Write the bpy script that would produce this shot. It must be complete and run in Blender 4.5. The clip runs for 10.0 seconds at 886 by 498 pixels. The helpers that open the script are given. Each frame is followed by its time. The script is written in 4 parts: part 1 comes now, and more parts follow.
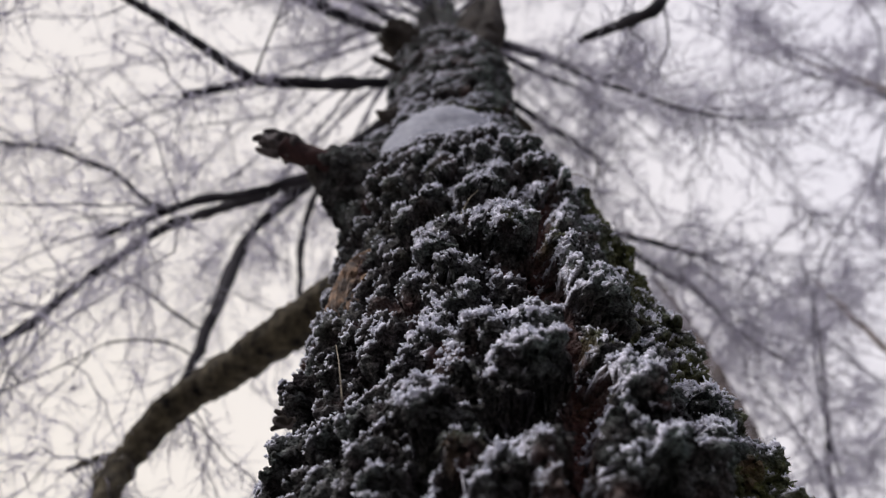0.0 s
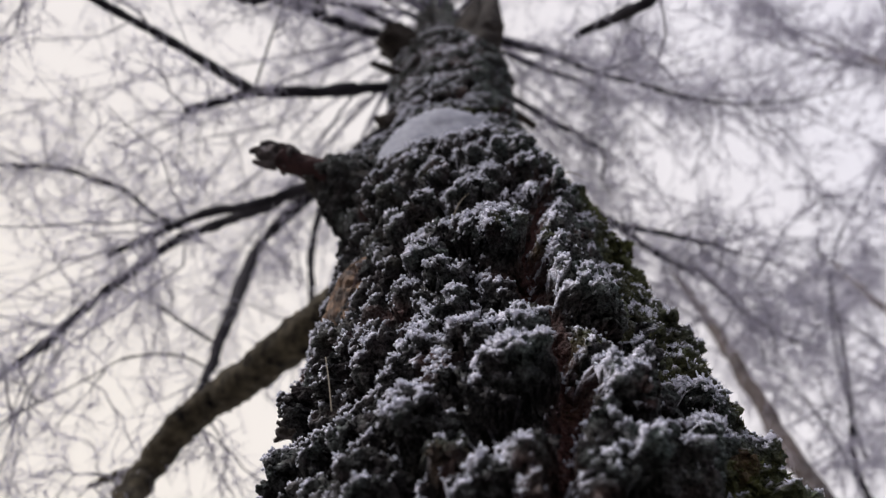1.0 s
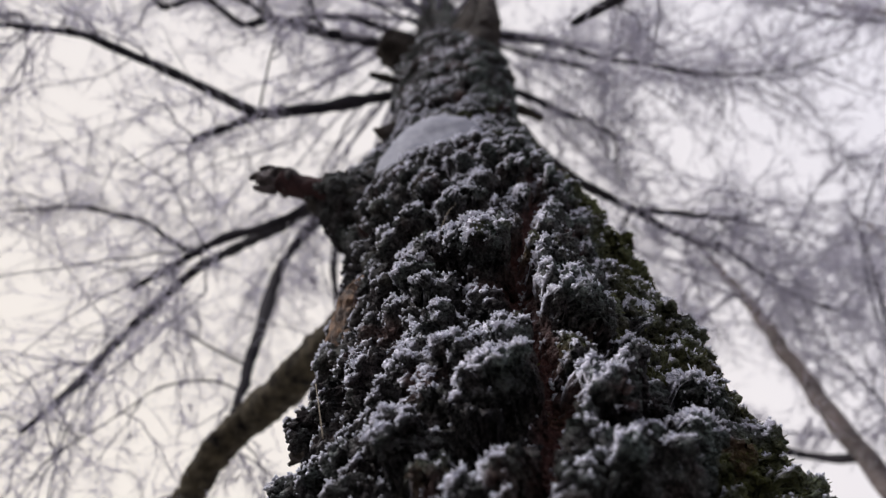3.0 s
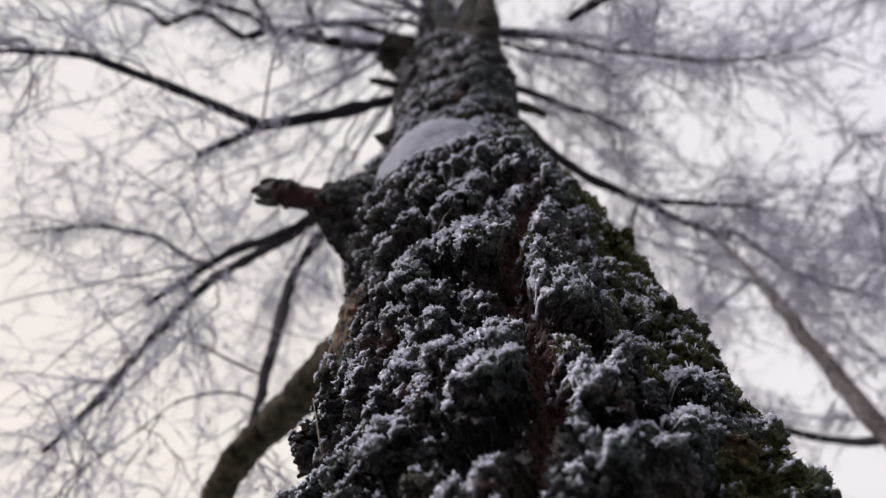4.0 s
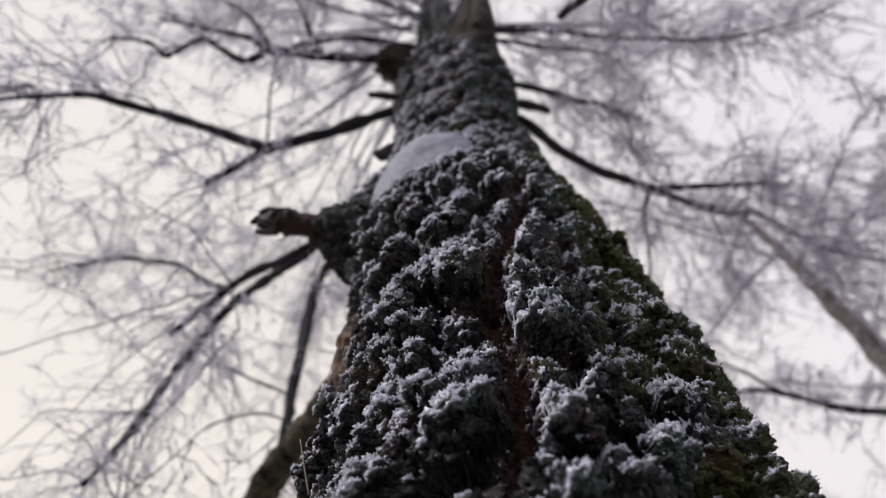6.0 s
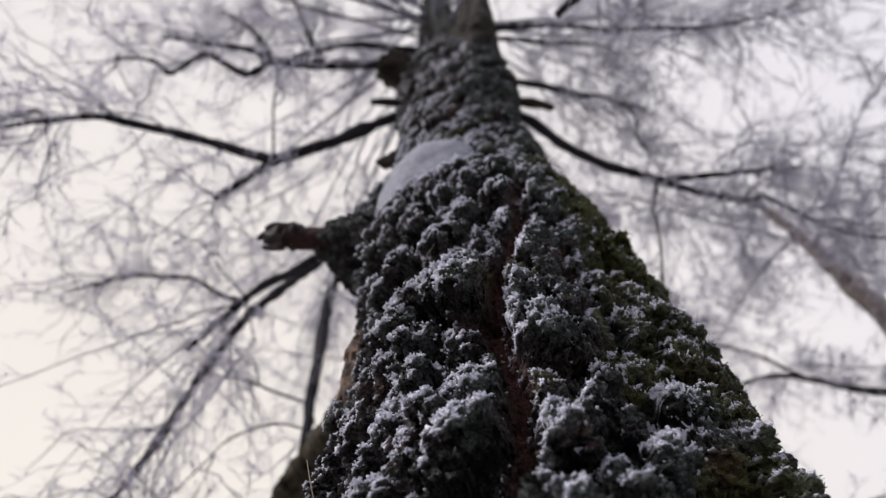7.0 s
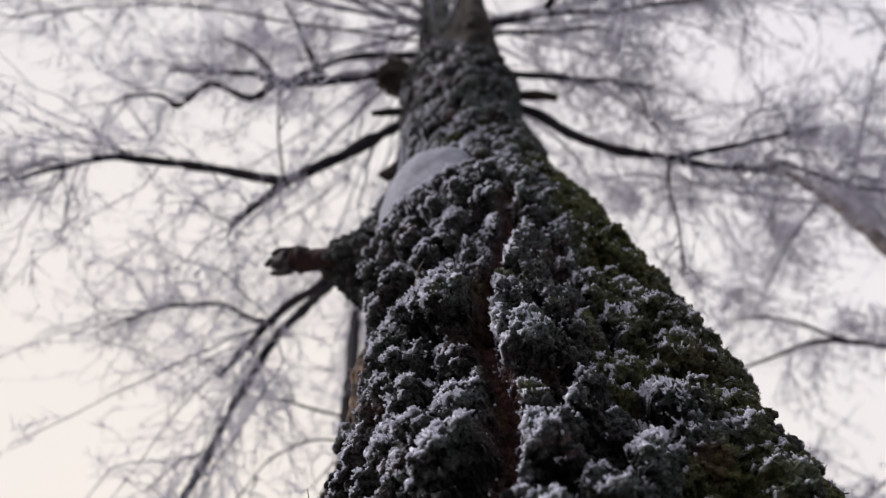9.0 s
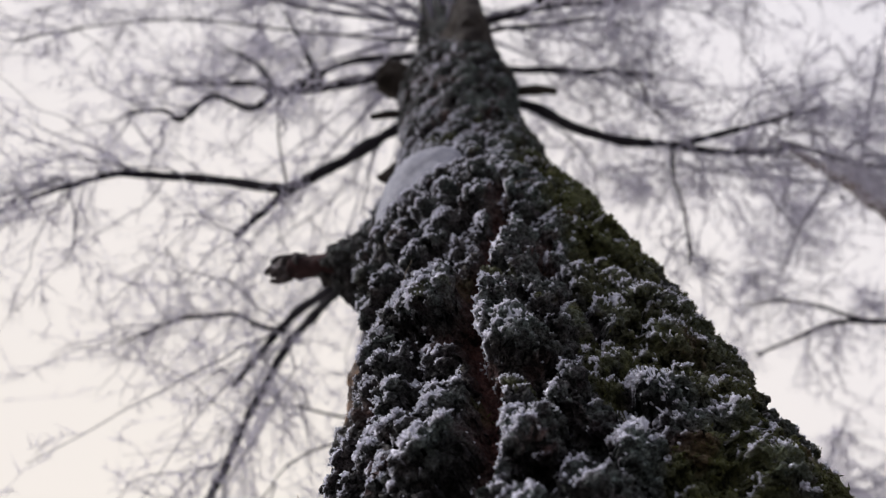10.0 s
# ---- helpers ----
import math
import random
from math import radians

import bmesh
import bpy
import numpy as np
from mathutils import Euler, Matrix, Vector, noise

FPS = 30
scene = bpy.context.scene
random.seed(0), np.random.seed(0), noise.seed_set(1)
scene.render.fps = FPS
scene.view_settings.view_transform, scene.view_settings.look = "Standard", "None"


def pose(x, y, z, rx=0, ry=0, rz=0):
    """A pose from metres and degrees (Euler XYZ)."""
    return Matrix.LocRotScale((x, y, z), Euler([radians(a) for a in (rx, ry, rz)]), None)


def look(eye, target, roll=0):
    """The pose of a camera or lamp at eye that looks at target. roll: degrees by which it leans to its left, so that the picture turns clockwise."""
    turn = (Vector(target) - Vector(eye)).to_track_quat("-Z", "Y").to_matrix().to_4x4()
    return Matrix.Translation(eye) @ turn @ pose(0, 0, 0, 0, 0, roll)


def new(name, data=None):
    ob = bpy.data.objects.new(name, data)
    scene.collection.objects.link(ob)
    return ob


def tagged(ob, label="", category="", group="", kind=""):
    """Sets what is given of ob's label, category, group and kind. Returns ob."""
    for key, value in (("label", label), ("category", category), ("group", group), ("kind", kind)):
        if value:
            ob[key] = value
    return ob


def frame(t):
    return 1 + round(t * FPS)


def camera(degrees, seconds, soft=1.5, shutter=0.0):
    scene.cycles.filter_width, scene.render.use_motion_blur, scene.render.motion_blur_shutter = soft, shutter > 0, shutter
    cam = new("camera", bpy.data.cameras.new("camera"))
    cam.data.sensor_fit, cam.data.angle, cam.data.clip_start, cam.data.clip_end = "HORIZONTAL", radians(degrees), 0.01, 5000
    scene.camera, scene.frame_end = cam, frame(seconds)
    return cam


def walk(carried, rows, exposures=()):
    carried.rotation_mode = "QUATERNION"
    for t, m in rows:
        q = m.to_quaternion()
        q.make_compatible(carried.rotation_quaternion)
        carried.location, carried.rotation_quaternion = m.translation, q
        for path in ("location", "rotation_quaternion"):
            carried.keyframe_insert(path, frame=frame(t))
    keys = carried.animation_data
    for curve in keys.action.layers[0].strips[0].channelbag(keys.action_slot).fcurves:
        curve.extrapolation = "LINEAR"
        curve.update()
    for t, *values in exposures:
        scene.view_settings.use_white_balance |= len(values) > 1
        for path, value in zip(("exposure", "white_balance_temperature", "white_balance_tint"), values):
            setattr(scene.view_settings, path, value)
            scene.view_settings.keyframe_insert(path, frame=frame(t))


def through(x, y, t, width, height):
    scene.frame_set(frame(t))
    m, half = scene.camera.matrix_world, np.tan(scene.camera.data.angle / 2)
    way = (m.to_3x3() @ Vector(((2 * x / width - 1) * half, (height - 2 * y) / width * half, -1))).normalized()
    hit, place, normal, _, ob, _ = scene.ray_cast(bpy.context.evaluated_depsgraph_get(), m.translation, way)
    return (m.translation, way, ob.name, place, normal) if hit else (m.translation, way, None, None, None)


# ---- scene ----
cam = camera(61.0, 10.0, soft=1.2)
METRES, EYE, TILT, LEAN, TURN = 0.28, 1.2, 67.0, 0.0, 0.0
ROWS = [
    (0.0, 0.0, 0.0, 0.0, 0.0, 0.0, -0.0),
    (0.5, 0.0473, -0.0051, 0.0105, 0.61, 0.0, 1.34),
    (1.0, 0.0958, -0.0061, 0.0215, 1.16, -0.02, 2.69),
    (1.5, 0.1419, -0.0106, 0.0324, 1.74, -0.01, 4.01),
    (2.0, 0.1836, -0.0148, 0.0448, 2.35, 0.01, 5.42),
    (2.5, 0.2254, -0.0165, 0.0553, 2.9, 0.03, 6.77),
    (4.0, 0.3503, -0.0162, 0.079, 4.7, 0.21, 10.96),
    (4.5, 0.4015, -0.0173, 0.0924, 5.26, 0.28, 12.24),
    (5.0, 0.459, -0.0182, 0.1068, 5.82, 0.35, 13.47),
    (5.5, 0.5113, -0.0223, 0.1257, 6.33, 0.41, 14.58),
    (7.0, 0.6351, -0.0366, 0.1838, 8.13, 0.72, 18.63),
    (7.5, 0.6819, -0.0383, 0.1908, 8.77, 0.87, 20.12),
    (8.0, 0.7338, -0.0416, 0.1936, 9.47, 1.07, 21.56),
    (8.5, 0.7872, -0.0392, 0.1916, 10.18, 1.28, 23.07),
    (9.0, 0.8389, -0.0336, 0.1798, 10.89, 1.53, 24.56),
    (9.5, 0.8954, -0.0238, 0.1588, 11.6, 1.8, 26.0),
    (10.0, 0.9533, -0.0141, 0.1267, 12.35, 2.11, 27.4),
]
walk(cam, [(t, pose(0, 0, EYE, TILT, LEAN, TURN) @ pose(METRES * x, METRES * y, METRES * z, 90 + pitch, roll, yaw)) for t, x, y, z, yaw, pitch, roll in ROWS])
# a large lens close to the bark: the middle of the trunk is sharp, the crown is soft
cam.data.dof.use_dof = True
cam.data.dof.focus_distance = 0.72
cam.data.dof.aperture_fstop = 4.0

# ---- world and light: a bright overcast winter sky, warmer and lighter low in the west ----
world = bpy.data.worlds.new("overcast_sky")
scene.world = world
world.use_nodes = True
wn, wl = world.node_tree.nodes, world.node_tree.links
wn.clear()
w_out = wn.new("ShaderNodeOutputWorld")
w_bg = wn.new("ShaderNodeBackground")
w_co = wn.new("ShaderNodeTexCoord")
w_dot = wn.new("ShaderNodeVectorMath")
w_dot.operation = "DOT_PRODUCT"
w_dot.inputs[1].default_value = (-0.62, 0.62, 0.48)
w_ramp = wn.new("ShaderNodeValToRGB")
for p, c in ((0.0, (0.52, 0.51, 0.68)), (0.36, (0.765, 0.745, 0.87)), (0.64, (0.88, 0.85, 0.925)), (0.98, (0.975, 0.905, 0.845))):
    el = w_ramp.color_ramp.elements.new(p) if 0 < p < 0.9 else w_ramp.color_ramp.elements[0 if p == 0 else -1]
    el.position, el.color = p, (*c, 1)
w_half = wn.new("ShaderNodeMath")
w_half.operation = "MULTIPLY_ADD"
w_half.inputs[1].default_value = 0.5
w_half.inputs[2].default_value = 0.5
w_noise = wn.new("ShaderNodeTexNoise")
w_noise.inputs["Scale"].default_value = 2.2
w_noise.inputs["Detail"].default_value = 3.0
w_mix = wn.new("ShaderNodeMix")
w_mix.data_type = "RGBA"
w_mix.blend_type = "MULTIPLY"
w_mix.inputs["Factor"].default_value = 0.10
wl.new(w_co.outputs["Generated"], w_dot.inputs[0])
wl.new(w_co.outputs["Generated"], w_noise.inputs["Vector"])
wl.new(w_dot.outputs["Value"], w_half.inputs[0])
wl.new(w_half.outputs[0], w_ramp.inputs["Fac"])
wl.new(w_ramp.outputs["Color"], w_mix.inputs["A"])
wl.new(w_noise.outputs["Fac"], w_mix.inputs["B"])
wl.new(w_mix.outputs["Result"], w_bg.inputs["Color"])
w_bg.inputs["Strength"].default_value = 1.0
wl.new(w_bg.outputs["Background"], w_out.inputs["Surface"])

sun = new("sun", bpy.data.lights.new("sun", "SUN"))
sun.data.energy = 2.5
sun.data.angle = radians(20)
sun.data.color = (1.0, 0.95, 0.97)
sun.matrix_world = look((-3.3, -2.9, 5.6), (0, 0.5, 1.5))


# ---- materials ----
def mat(name, rough=0.9):
    m = bpy.data.materials.new(name)
    m.use_nodes = True
    b = m.node_tree.nodes["Principled BSDF"]
    b.inputs["Roughness"].default_value = rough
    b.inputs["Specular IOR Level"].default_value = 0.25
    return m, m.node_tree.nodes, m.node_tree.links, b


def noise_node(n, l, scale, detail=4.0, rough=0.6, coord="Object", stretch=None):
    co = n.new("ShaderNodeTexCoord")
    tx = n.new("ShaderNodeTexNoise")
    tx.inputs["Scale"].default_value = scale
    tx.inputs["Detail"].default_value = detail
    tx.inputs["Roughness"].default_value = rough
    if stretch:
        mp = n.new("ShaderNodeMapping")
        mp.inputs["Scale"].default_value = stretch
        l.new(co.outputs[coord], mp.inputs["Vector"])
        l.new(mp.outputs["Vector"], tx.inputs["Vector"])
    else:
        l.new(co.outputs[coord], tx.inputs["Vector"])
    return tx


def ramp(n, l, src, stops):
    r = n.new("ShaderNodeValToRGB")
    e = r.color_ramp.elements
    while len(e) < len(stops):
        e.new(0.5)
    for el, (p, c) in zip(e, stops):
        el.position, el.color = p, (*c, 1)
    l.new(src, r.inputs["Fac"])
    return r.outputs["Color"]


def mixc(n, l, fac, a, b):
    m = n.new("ShaderNodeMix")
    m.data_type = "RGBA"
    for key, v in (("Factor", fac), ("A", a), ("B", b)):
        if isinstance(v, (int, float)):
            m.inputs[key].default_value = v
        elif isinstance(v, tuple):
            m.inputs[key].default_value = (*v, 1)
        else:
            l.new(v, m.inputs[key])
    return m.outputs["Result"]


def maths(n, l, op, a, b=0.0, clamp=False):
    m = n.new("ShaderNodeMath")
    m.operation, m.use_clamp = op, clamp
    for i, v in enumerate((a, b)):
        if isinstance(v, (int, float)):
            m.inputs[i].default_value = v
        else:
            l.new(v, m.inputs[i])
    return m.outputs[0]


def bump(n, l, b, height, strength, dist):
    k = n.new("ShaderNodeBump")
    k.inputs["Strength"].default_value = strength
    k.inputs["Distance"].default_value = dist
    l.new(height, k.inputs["Height"])
    l.new(k.outputs["Normal"], b.inputs["Normal"])


def bark_material():
    # furrowed old birch bark: grey-brown, lichen-green patches, moss, rust-red furrows, hoar frost on the tips
    m, n, l, b = mat("furrowed_bark", 0.92)
    at = n.new("ShaderNodeAttribute")
    at.attribute_name = "cover"
    sep = n.new("ShaderNodeSeparateColor")
    l.new(at.outputs["Color"], sep.inputs["Color"])
    frost, moss, rust = sep.outputs["Red"], sep.outputs["Green"], sep.outputs["Blue"]
    n1 = noise_node(n, l, 14.0, 5, 0.65)
    n2 = noise_node(n, l, 120.0, 4, 0.7)
    n3 = noise_node(n, l, 650.0, 3, 0.7)
    n4 = noise_node(n, l, 300.0, 3, 0.7)
    base = ramp(n, l, n1.outputs["Fac"], [(0.3, (0.012, 0.009, 0.010)), (0.5, (0.050, 0.042, 0.043)), (0.72, (0.120, 0.104, 0.100))])
    grain = ramp(n, l, n2.outputs["Fac"], [(0.32, (0.35, 0.34, 0.33)), (0.7, (1.35, 1.35, 1.35))])
    mul = n.new("ShaderNodeMix")
    mul.data_type, mul.blend_type = "RGBA", "MULTIPLY"
    mul.inputs["Factor"].default_value = 1.0
    l.new(base, mul.inputs["A"])
    l.new(grain, mul.inputs["B"])
    col = mul.outputs["Result"]
    # crusts of grey-green lichen; alpha keeps them off the clefts to paint in shade
    nl = noise_node(n, l, 22.0, 6, 0.7)
    lf = maths(n, l, "MULTIPLY", ramp(n, l, nl.outputs["Fac"], [(0.47, (0, 0, 0)), (0.62, (1, 1, 1))]), maths(n, l, "MULTIPLY", at.outputs["Alpha"], 1.6, True))
    lf2 = maths(n, l, "MULTIPLY", ramp(n, l, nl.outputs["Fac"], [(0.38, (0, 0, 0)), (0.54, (1, 1, 1))]), maths(n, l, "MULTIPLY", at.outputs["Alpha"], 0.92))
    lf = maths(n, l, "MAXIMUM", lf, lf2)
    lich = ramp(n, l, n2.outputs["Fac"], [(0.3, (0.050, 0.070, 0.062)), (0.7, (0.235, 0.292, 0.264))])
    col = mixc(n, l, lf, col, lich)
    pits = n.new("ShaderNodeMix")
    pits.data_type, pits.blend_type = "RGBA", "MULTIPLY"
    pits.inputs["Factor"].default_value = 1.0
    l.new(col, pits.inputs["A"])
    l.new(ramp(n, l, n4.outputs["Fac"], [(0.36, (0.22, 0.21, 0.21)), (0.52, (0.95, 0.95, 0.95)), (0.68, (1.75, 1.75, 1.75))]), pits.inputs["B"])
    col = pits.outputs["Result"]
    col = mixc(n, l, maths(n, l, "MULTIPLY", moss, 0.85), col, ramp(n, l, n2.outputs["Fac"], [(0.3, (0.030, 0.036, 0.012)), (0.7, (0.175, 0.190, 0.062))]))
    col = mixc(n, l, maths(n, l, "MULTIPLY", rust, 0.9), col, ramp(n, l, n2.outputs["Fac"], [(0.3, (0.024, 0.009, 0.008)), (0.7, (0.19, 0.078, 0.064))]))
    fr = maths(n, l, "ADD", frost, maths(n, l, "MULTIPLY", maths(n, l, "SUBTRACT", n3.outputs["Fac"], 0.5), 0.7))
    fm = ramp(n, l, fr, [(0.12, (0, 0, 0)), (0.46, (0.13, 0.13, 0.13)), (0.74, (1, 1, 1))])
    col = mixc(n, l, fm, col, (0.82, 0.82, 0.91))
    l.new(col, b.inputs["Base Color"])
    co = n.new("ShaderNodeTexCoord")
    vo = n.new("ShaderNodeTexVoronoi")
    vo.inputs["Scale"].default_value = 330.0
    l.new(co.outputs["Object"], vo.inputs["Vector"])
    grit = maths(n, l, "SUBTRACT", 1.0, vo.outputs["Distance"])
    hh = maths(n, l, "ADD", maths(n, l, "MULTIPLY", n2.outputs["Fac"], 0.8), maths(n, l, "ADD", maths(n, l, "MULTIPLY", n3.outputs["Fac"], 0.4), maths(n, l, "MULTIPLY", grit, 0.6)))
    bump(n, l, b, hh, 0.9, 0.004)
    return m


def branch_material(name, dark, light, frost_from=0.45, frost_to=1.0, frost=(0.66, 0.67, 0.72), grain=9.0):
    # bark with rime on the upper side
    m, n, l, b = mat(name, 0.9)
    n1 = noise_node(n, l, grain, 5, 0.7)
    n2 = noise_node(n, l, 70.0, 3, 0.7)
    col = ramp(n, l, n1.outputs["Fac"], [(0.35, dark), (0.65, light)])
    geo = n.new("ShaderNodeNewGeometry")
    sx = n.new("ShaderNodeSeparateXYZ")
    l.new(geo.outputs["Normal"], sx.inputs["Vector"])
    up = maths(n, l, "ADD", sx.outputs["Z"], maths(n, l, "MULTIPLY", maths(n, l, "SUBTRACT", n2.outputs["Fac"], 0.5), 1.6))
    fm = ramp(n, l, up, [(frost_from, (0, 0, 0)), (frost_to, (1, 1, 1))])
    col = mixc(n, l, fm, col, frost)
    l.new(col, b.inputs["Base Color"])
    bump(n, l, b, n2.outputs["Fac"], 0.6, 0.004)
    return m


def speckled(name, dark, light, scale, rough=0.9, bump_dist=0.002, island=False):
    m, n, l, b = mat(name, rough)
    n1 = noise_node(n, l, scale, 5, 0.65)
    col = ramp(n, l, n1.outputs["Fac"], [(0.3, dark), (0.7, light)])
    if island:
        geo = n.new("ShaderNodeNewGeometry")
        k = ramp(n, l, geo.outputs["Random Per Island"], [(0.0, (0.72, 0.72, 0.74)), (1.0, (1, 1, 1))])
        mul = n.new("ShaderNodeMix")
        mul.data_type, mul.blend_type = "RGBA", "MULTIPLY"
        mul.inputs["Factor"].default_value = 1.0
        l.new(col, mul.inputs["A"])
        l.new(k, mul.inputs["B"])
        col = mul.outputs["Result"]
    l.new(col, b.inputs["Base Color"])
    if bump_dist:
        bump(n, l, b, n1.outputs["Fac"], 0.6, bump_dist)
    return m


def fibrous(name, dark, light):
    """Torn wood: long fibres along the trunk, some grey with weather."""
    m, n, l, b = mat(name, 0.85)
    fibre = noise_node(n, l, 190.0, 4, 0.65, stretch=(1.0, 1.0, 0.09))
    blotch = noise_node(n, l, 38.0, 4, 0.6)
    col = ramp(n, l, fibre.outputs["Fac"], [(0.34, dark), (0.66, light)])
    grey = ramp(n, l, blotch.outputs["Fac"], [(0.46, (0, 0, 0)), (0.62, (0.8, 0.8, 0.8))])
    col = mixc(n, l, grey, col, ramp(n, l, fibre.outputs["Fac"], [(0.3, (0.03, 0.026, 0.024)), (0.7, (0.17, 0.15, 0.135))]))
    l.new(col, b.inputs["Base Color"])
    bump(n, l, b, fibre.outputs["Fac"], 0.9, 0.006)
    return m


def rime(name, dark, light, scale, through):
    """Rime: white ice grains that let part of the light through."""
    m = speckled(name, dark, light, scale, 0.95, 0, True)
    n, l = m.node_tree.nodes, m.node_tree.links
    b, o = n["Principled BSDF"], n["Material Output"]
    t = n.new("ShaderNodeBsdfTranslucent")
    x = n.new("ShaderNodeMixShader")
    x.inputs["Fac"].default_value = through
    l.new(b.inputs["Base Color"].links[0].from_socket, t.inputs["Color"])
    l.new(b.outputs["BSDF"], x.inputs[1])
    l.new(t.outputs["BSDF"], x.inputs[2])
    l.new(x.outputs["Shader"], o.inputs["Surface"])
    return m


BARK = bark_material()
BARK_PLAIN = branch_material("frosted_stub_bark", (0.016, 0.013, 0.011), (0.060, 0.050, 0.040), 0.5, 1.0)
RAGGED = branch_material("frosted_ragged_bark", (0.018, 0.015, 0.015), (0.13, 0.11, 0.105), 0.0, 0.9, grain=40.0)
BRANCH = branch_material("branch_bark", (0.012, 0.011, 0.015), (0.040, 0.036, 0.042), 0.60, 1.15)
LIMB = branch_material("olive_limb_bark", (0.004, 0.003, 0.003), (0.125, 0.105, 0.066), 0.75, 1.2, grain=26.0)
FAR_BARK = branch_material("pale_birch_bark", (0.055, 0.044, 0.040), (0.20, 0.165, 0.15), 0.05, 0.75)
TWIG = rime("rime_coated_twig", (0.80, 0.785, 0.86), (0.95, 0.935, 0.98), 30.0, 0.80)
TWIG_DARK = rime("thin_frosted_branchlet", (0.22, 0.215, 0.25), (0.64, 0.63, 0.70), 20.0, 0.42)
RIMED_LIMB = rime("rimed_limb", (0.18, 0.175, 0.22), (0.64, 0.63, 0.72), 16.0, 0.35)
FROST = rime("hoar_frost", (0.74, 0.76, 0.83), (0.91, 0.93, 0.98), 90.0, 0.3)
# snow far below its real white: the tree's shade is painted into the base colour
SNOW = speckled("shade_grey_snow", (0.26, 0.27, 0.31), (0.38, 0.39, 0.43), 60.0, 0.85, 0.0015)
WOOD = speckled("broken_red_wood", (0.012, 0.006, 0.006), (0.060, 0.026, 0.024), 45.0, 0.85, 0.004)
SCAR = fibrous("orange_bared_wood", (0.035, 0.022, 0.015), (0.36, 0.235, 0.15))
MOSS = speckled("olive_moss", (0.026, 0.032, 0.010), (0.15, 0.16, 0.045), 120.0, 0.95, 0, True)
GROUND = speckled("frosted_litter", (0.045, 0.037, 0.033), (0.29, 0.285, 0.29), 9.0, 0.95, 0.03)
STRAW = speckled("dry_straw", (0.18, 0.15, 0.10), (0.42, 0.38, 0.30), 60.0, 0.9, 0)

# ---- small geometry helpers ----
def mesh_from(name, verts, faces, material, parent=None, label="", smooth=True, kind=""):
    verts, faces = np.asarray(verts, np.float32), np.asarray(faces, np.int32)
    me = bpy.data.meshes.new(name)
    k = faces.shape[1]
    me.vertices.add(len(verts))
    me.vertices.foreach_set("co", verts.ravel())
    me.loops.add(faces.size)
    me.loops.foreach_set("vertex_index", faces.ravel())
    me.polygons.add(len(faces))
    me.polygons.foreach_set("loop_start", np.arange(0, faces.size, k, dtype=np.int32))
    me.polygons.foreach_set("loop_total", np.full(len(faces), k, np.int32))
    me.polygons.foreach_set("use_smooth", np.full(len(faces), smooth))
    me.update(calc_edges=True)
    me.materials.append(material)
    ob = new(name, me)
    if parent:
        ob.parent = parent
    return tagged(ob, label=label, kind=kind)


def spline(pts, n):
    """n points along a smooth line through pts (Catmull-Rom)."""
    p = np.asarray(pts, float)
    p = np.vstack([2 * p[0] - p[1], p, 2 * p[-1] - p[-2]])
    u = np.linspace(0, len(p) - 3 - 1e-6, n)
    i = u.astype(int)
    f = (u - i)[:, None]
    a, b, c, d = p[i], p[i + 1], p[i + 2], p[i + 3]
    return 0.5 * (2 * b + (c - a) * f + (2 * a - 5 * b + 4 * c - d) * f**2 + (3 * b - a - 3 * c + d) * f**3)


def frames_of(lines):
    """Two unit vectors across each point of lines (k, n, 3)."""
    t = np.gradient(lines, axis=1)
    t /= np.linalg.norm(t, axis=2, keepdims=True) + 1e-9
    ref = np.where(np.abs(t[..., 2:3]) > 0.9, np.array([1.0, 0, 0]), np.array([0, 0, 1.0]))
    a = np.cross(t, ref)
    a /= np.linalg.norm(a, axis=2, keepdims=True) + 1e-9
    return a, np.cross(t, a)


def tubes(lines, radii, sides):
    """Vertices and quads of tubes round lines (k, n, 3) with radii (k, n)."""
    k, n, _ = lines.shape
    a, b = frames_of(lines)
    ang = np.arange(sides) * 2 * math.pi / sides
    ring = a[:, :, None] * np.cos(ang)[None, None, :, None] + b[:, :, None] * np.sin(ang)[None, None, :, None]
    v = (lines[:, :, None] + ring * radii[:, :, None, None]).reshape(-1, 3)
    idx = np.arange(k * n * sides).reshape(k, n, sides)
    nx = np.roll(idx, -1, axis=2)
    f = np.stack([idx[:, :-1], nx[:, :-1], nx[:, 1:], idx[:, 1:]], axis=-1).reshape(-1, 4)
    return v, f


def spikes(root, tip, rad):
    """Vertices and triangles of three-sided cones from root to tip (k, 3)."""
    k = len(root)
    a, b = frames_of(np.stack([root, tip], 1))
    a, b = a[:, 0], b[:, 0]
    ring = [root + (a * math.cos(t) + b * math.sin(t)) * rad[:, None] for t in (0.0, 2.094, 4.189)]
    v = np.stack([*ring, tip], 1).reshape(-1, 3)
    o = np.arange(k)[:, None] * 4
    f = np.concatenate([o + np.array([[q, (q + 1) % 3, 3]]) for q in range(3)])
    return v, f


def hash3(i, j, k, seed):
    """Pseudo-random numbers in 0..1 for whole-number cells."""
    h = (i * 374761393 + j * 668265263 + k * 2147483647 + seed * 974711) & 0xFFFFFFFF
    h = ((h ^ (h >> 13)) * 1274126177) & 0xFFFFFFFF
    h = ((h ^ (h >> 16)) * 2246822519) & 0xFFFFFFFF
    return ((h ^ (h >> 15)) & 0xFFFF) / 65535.0


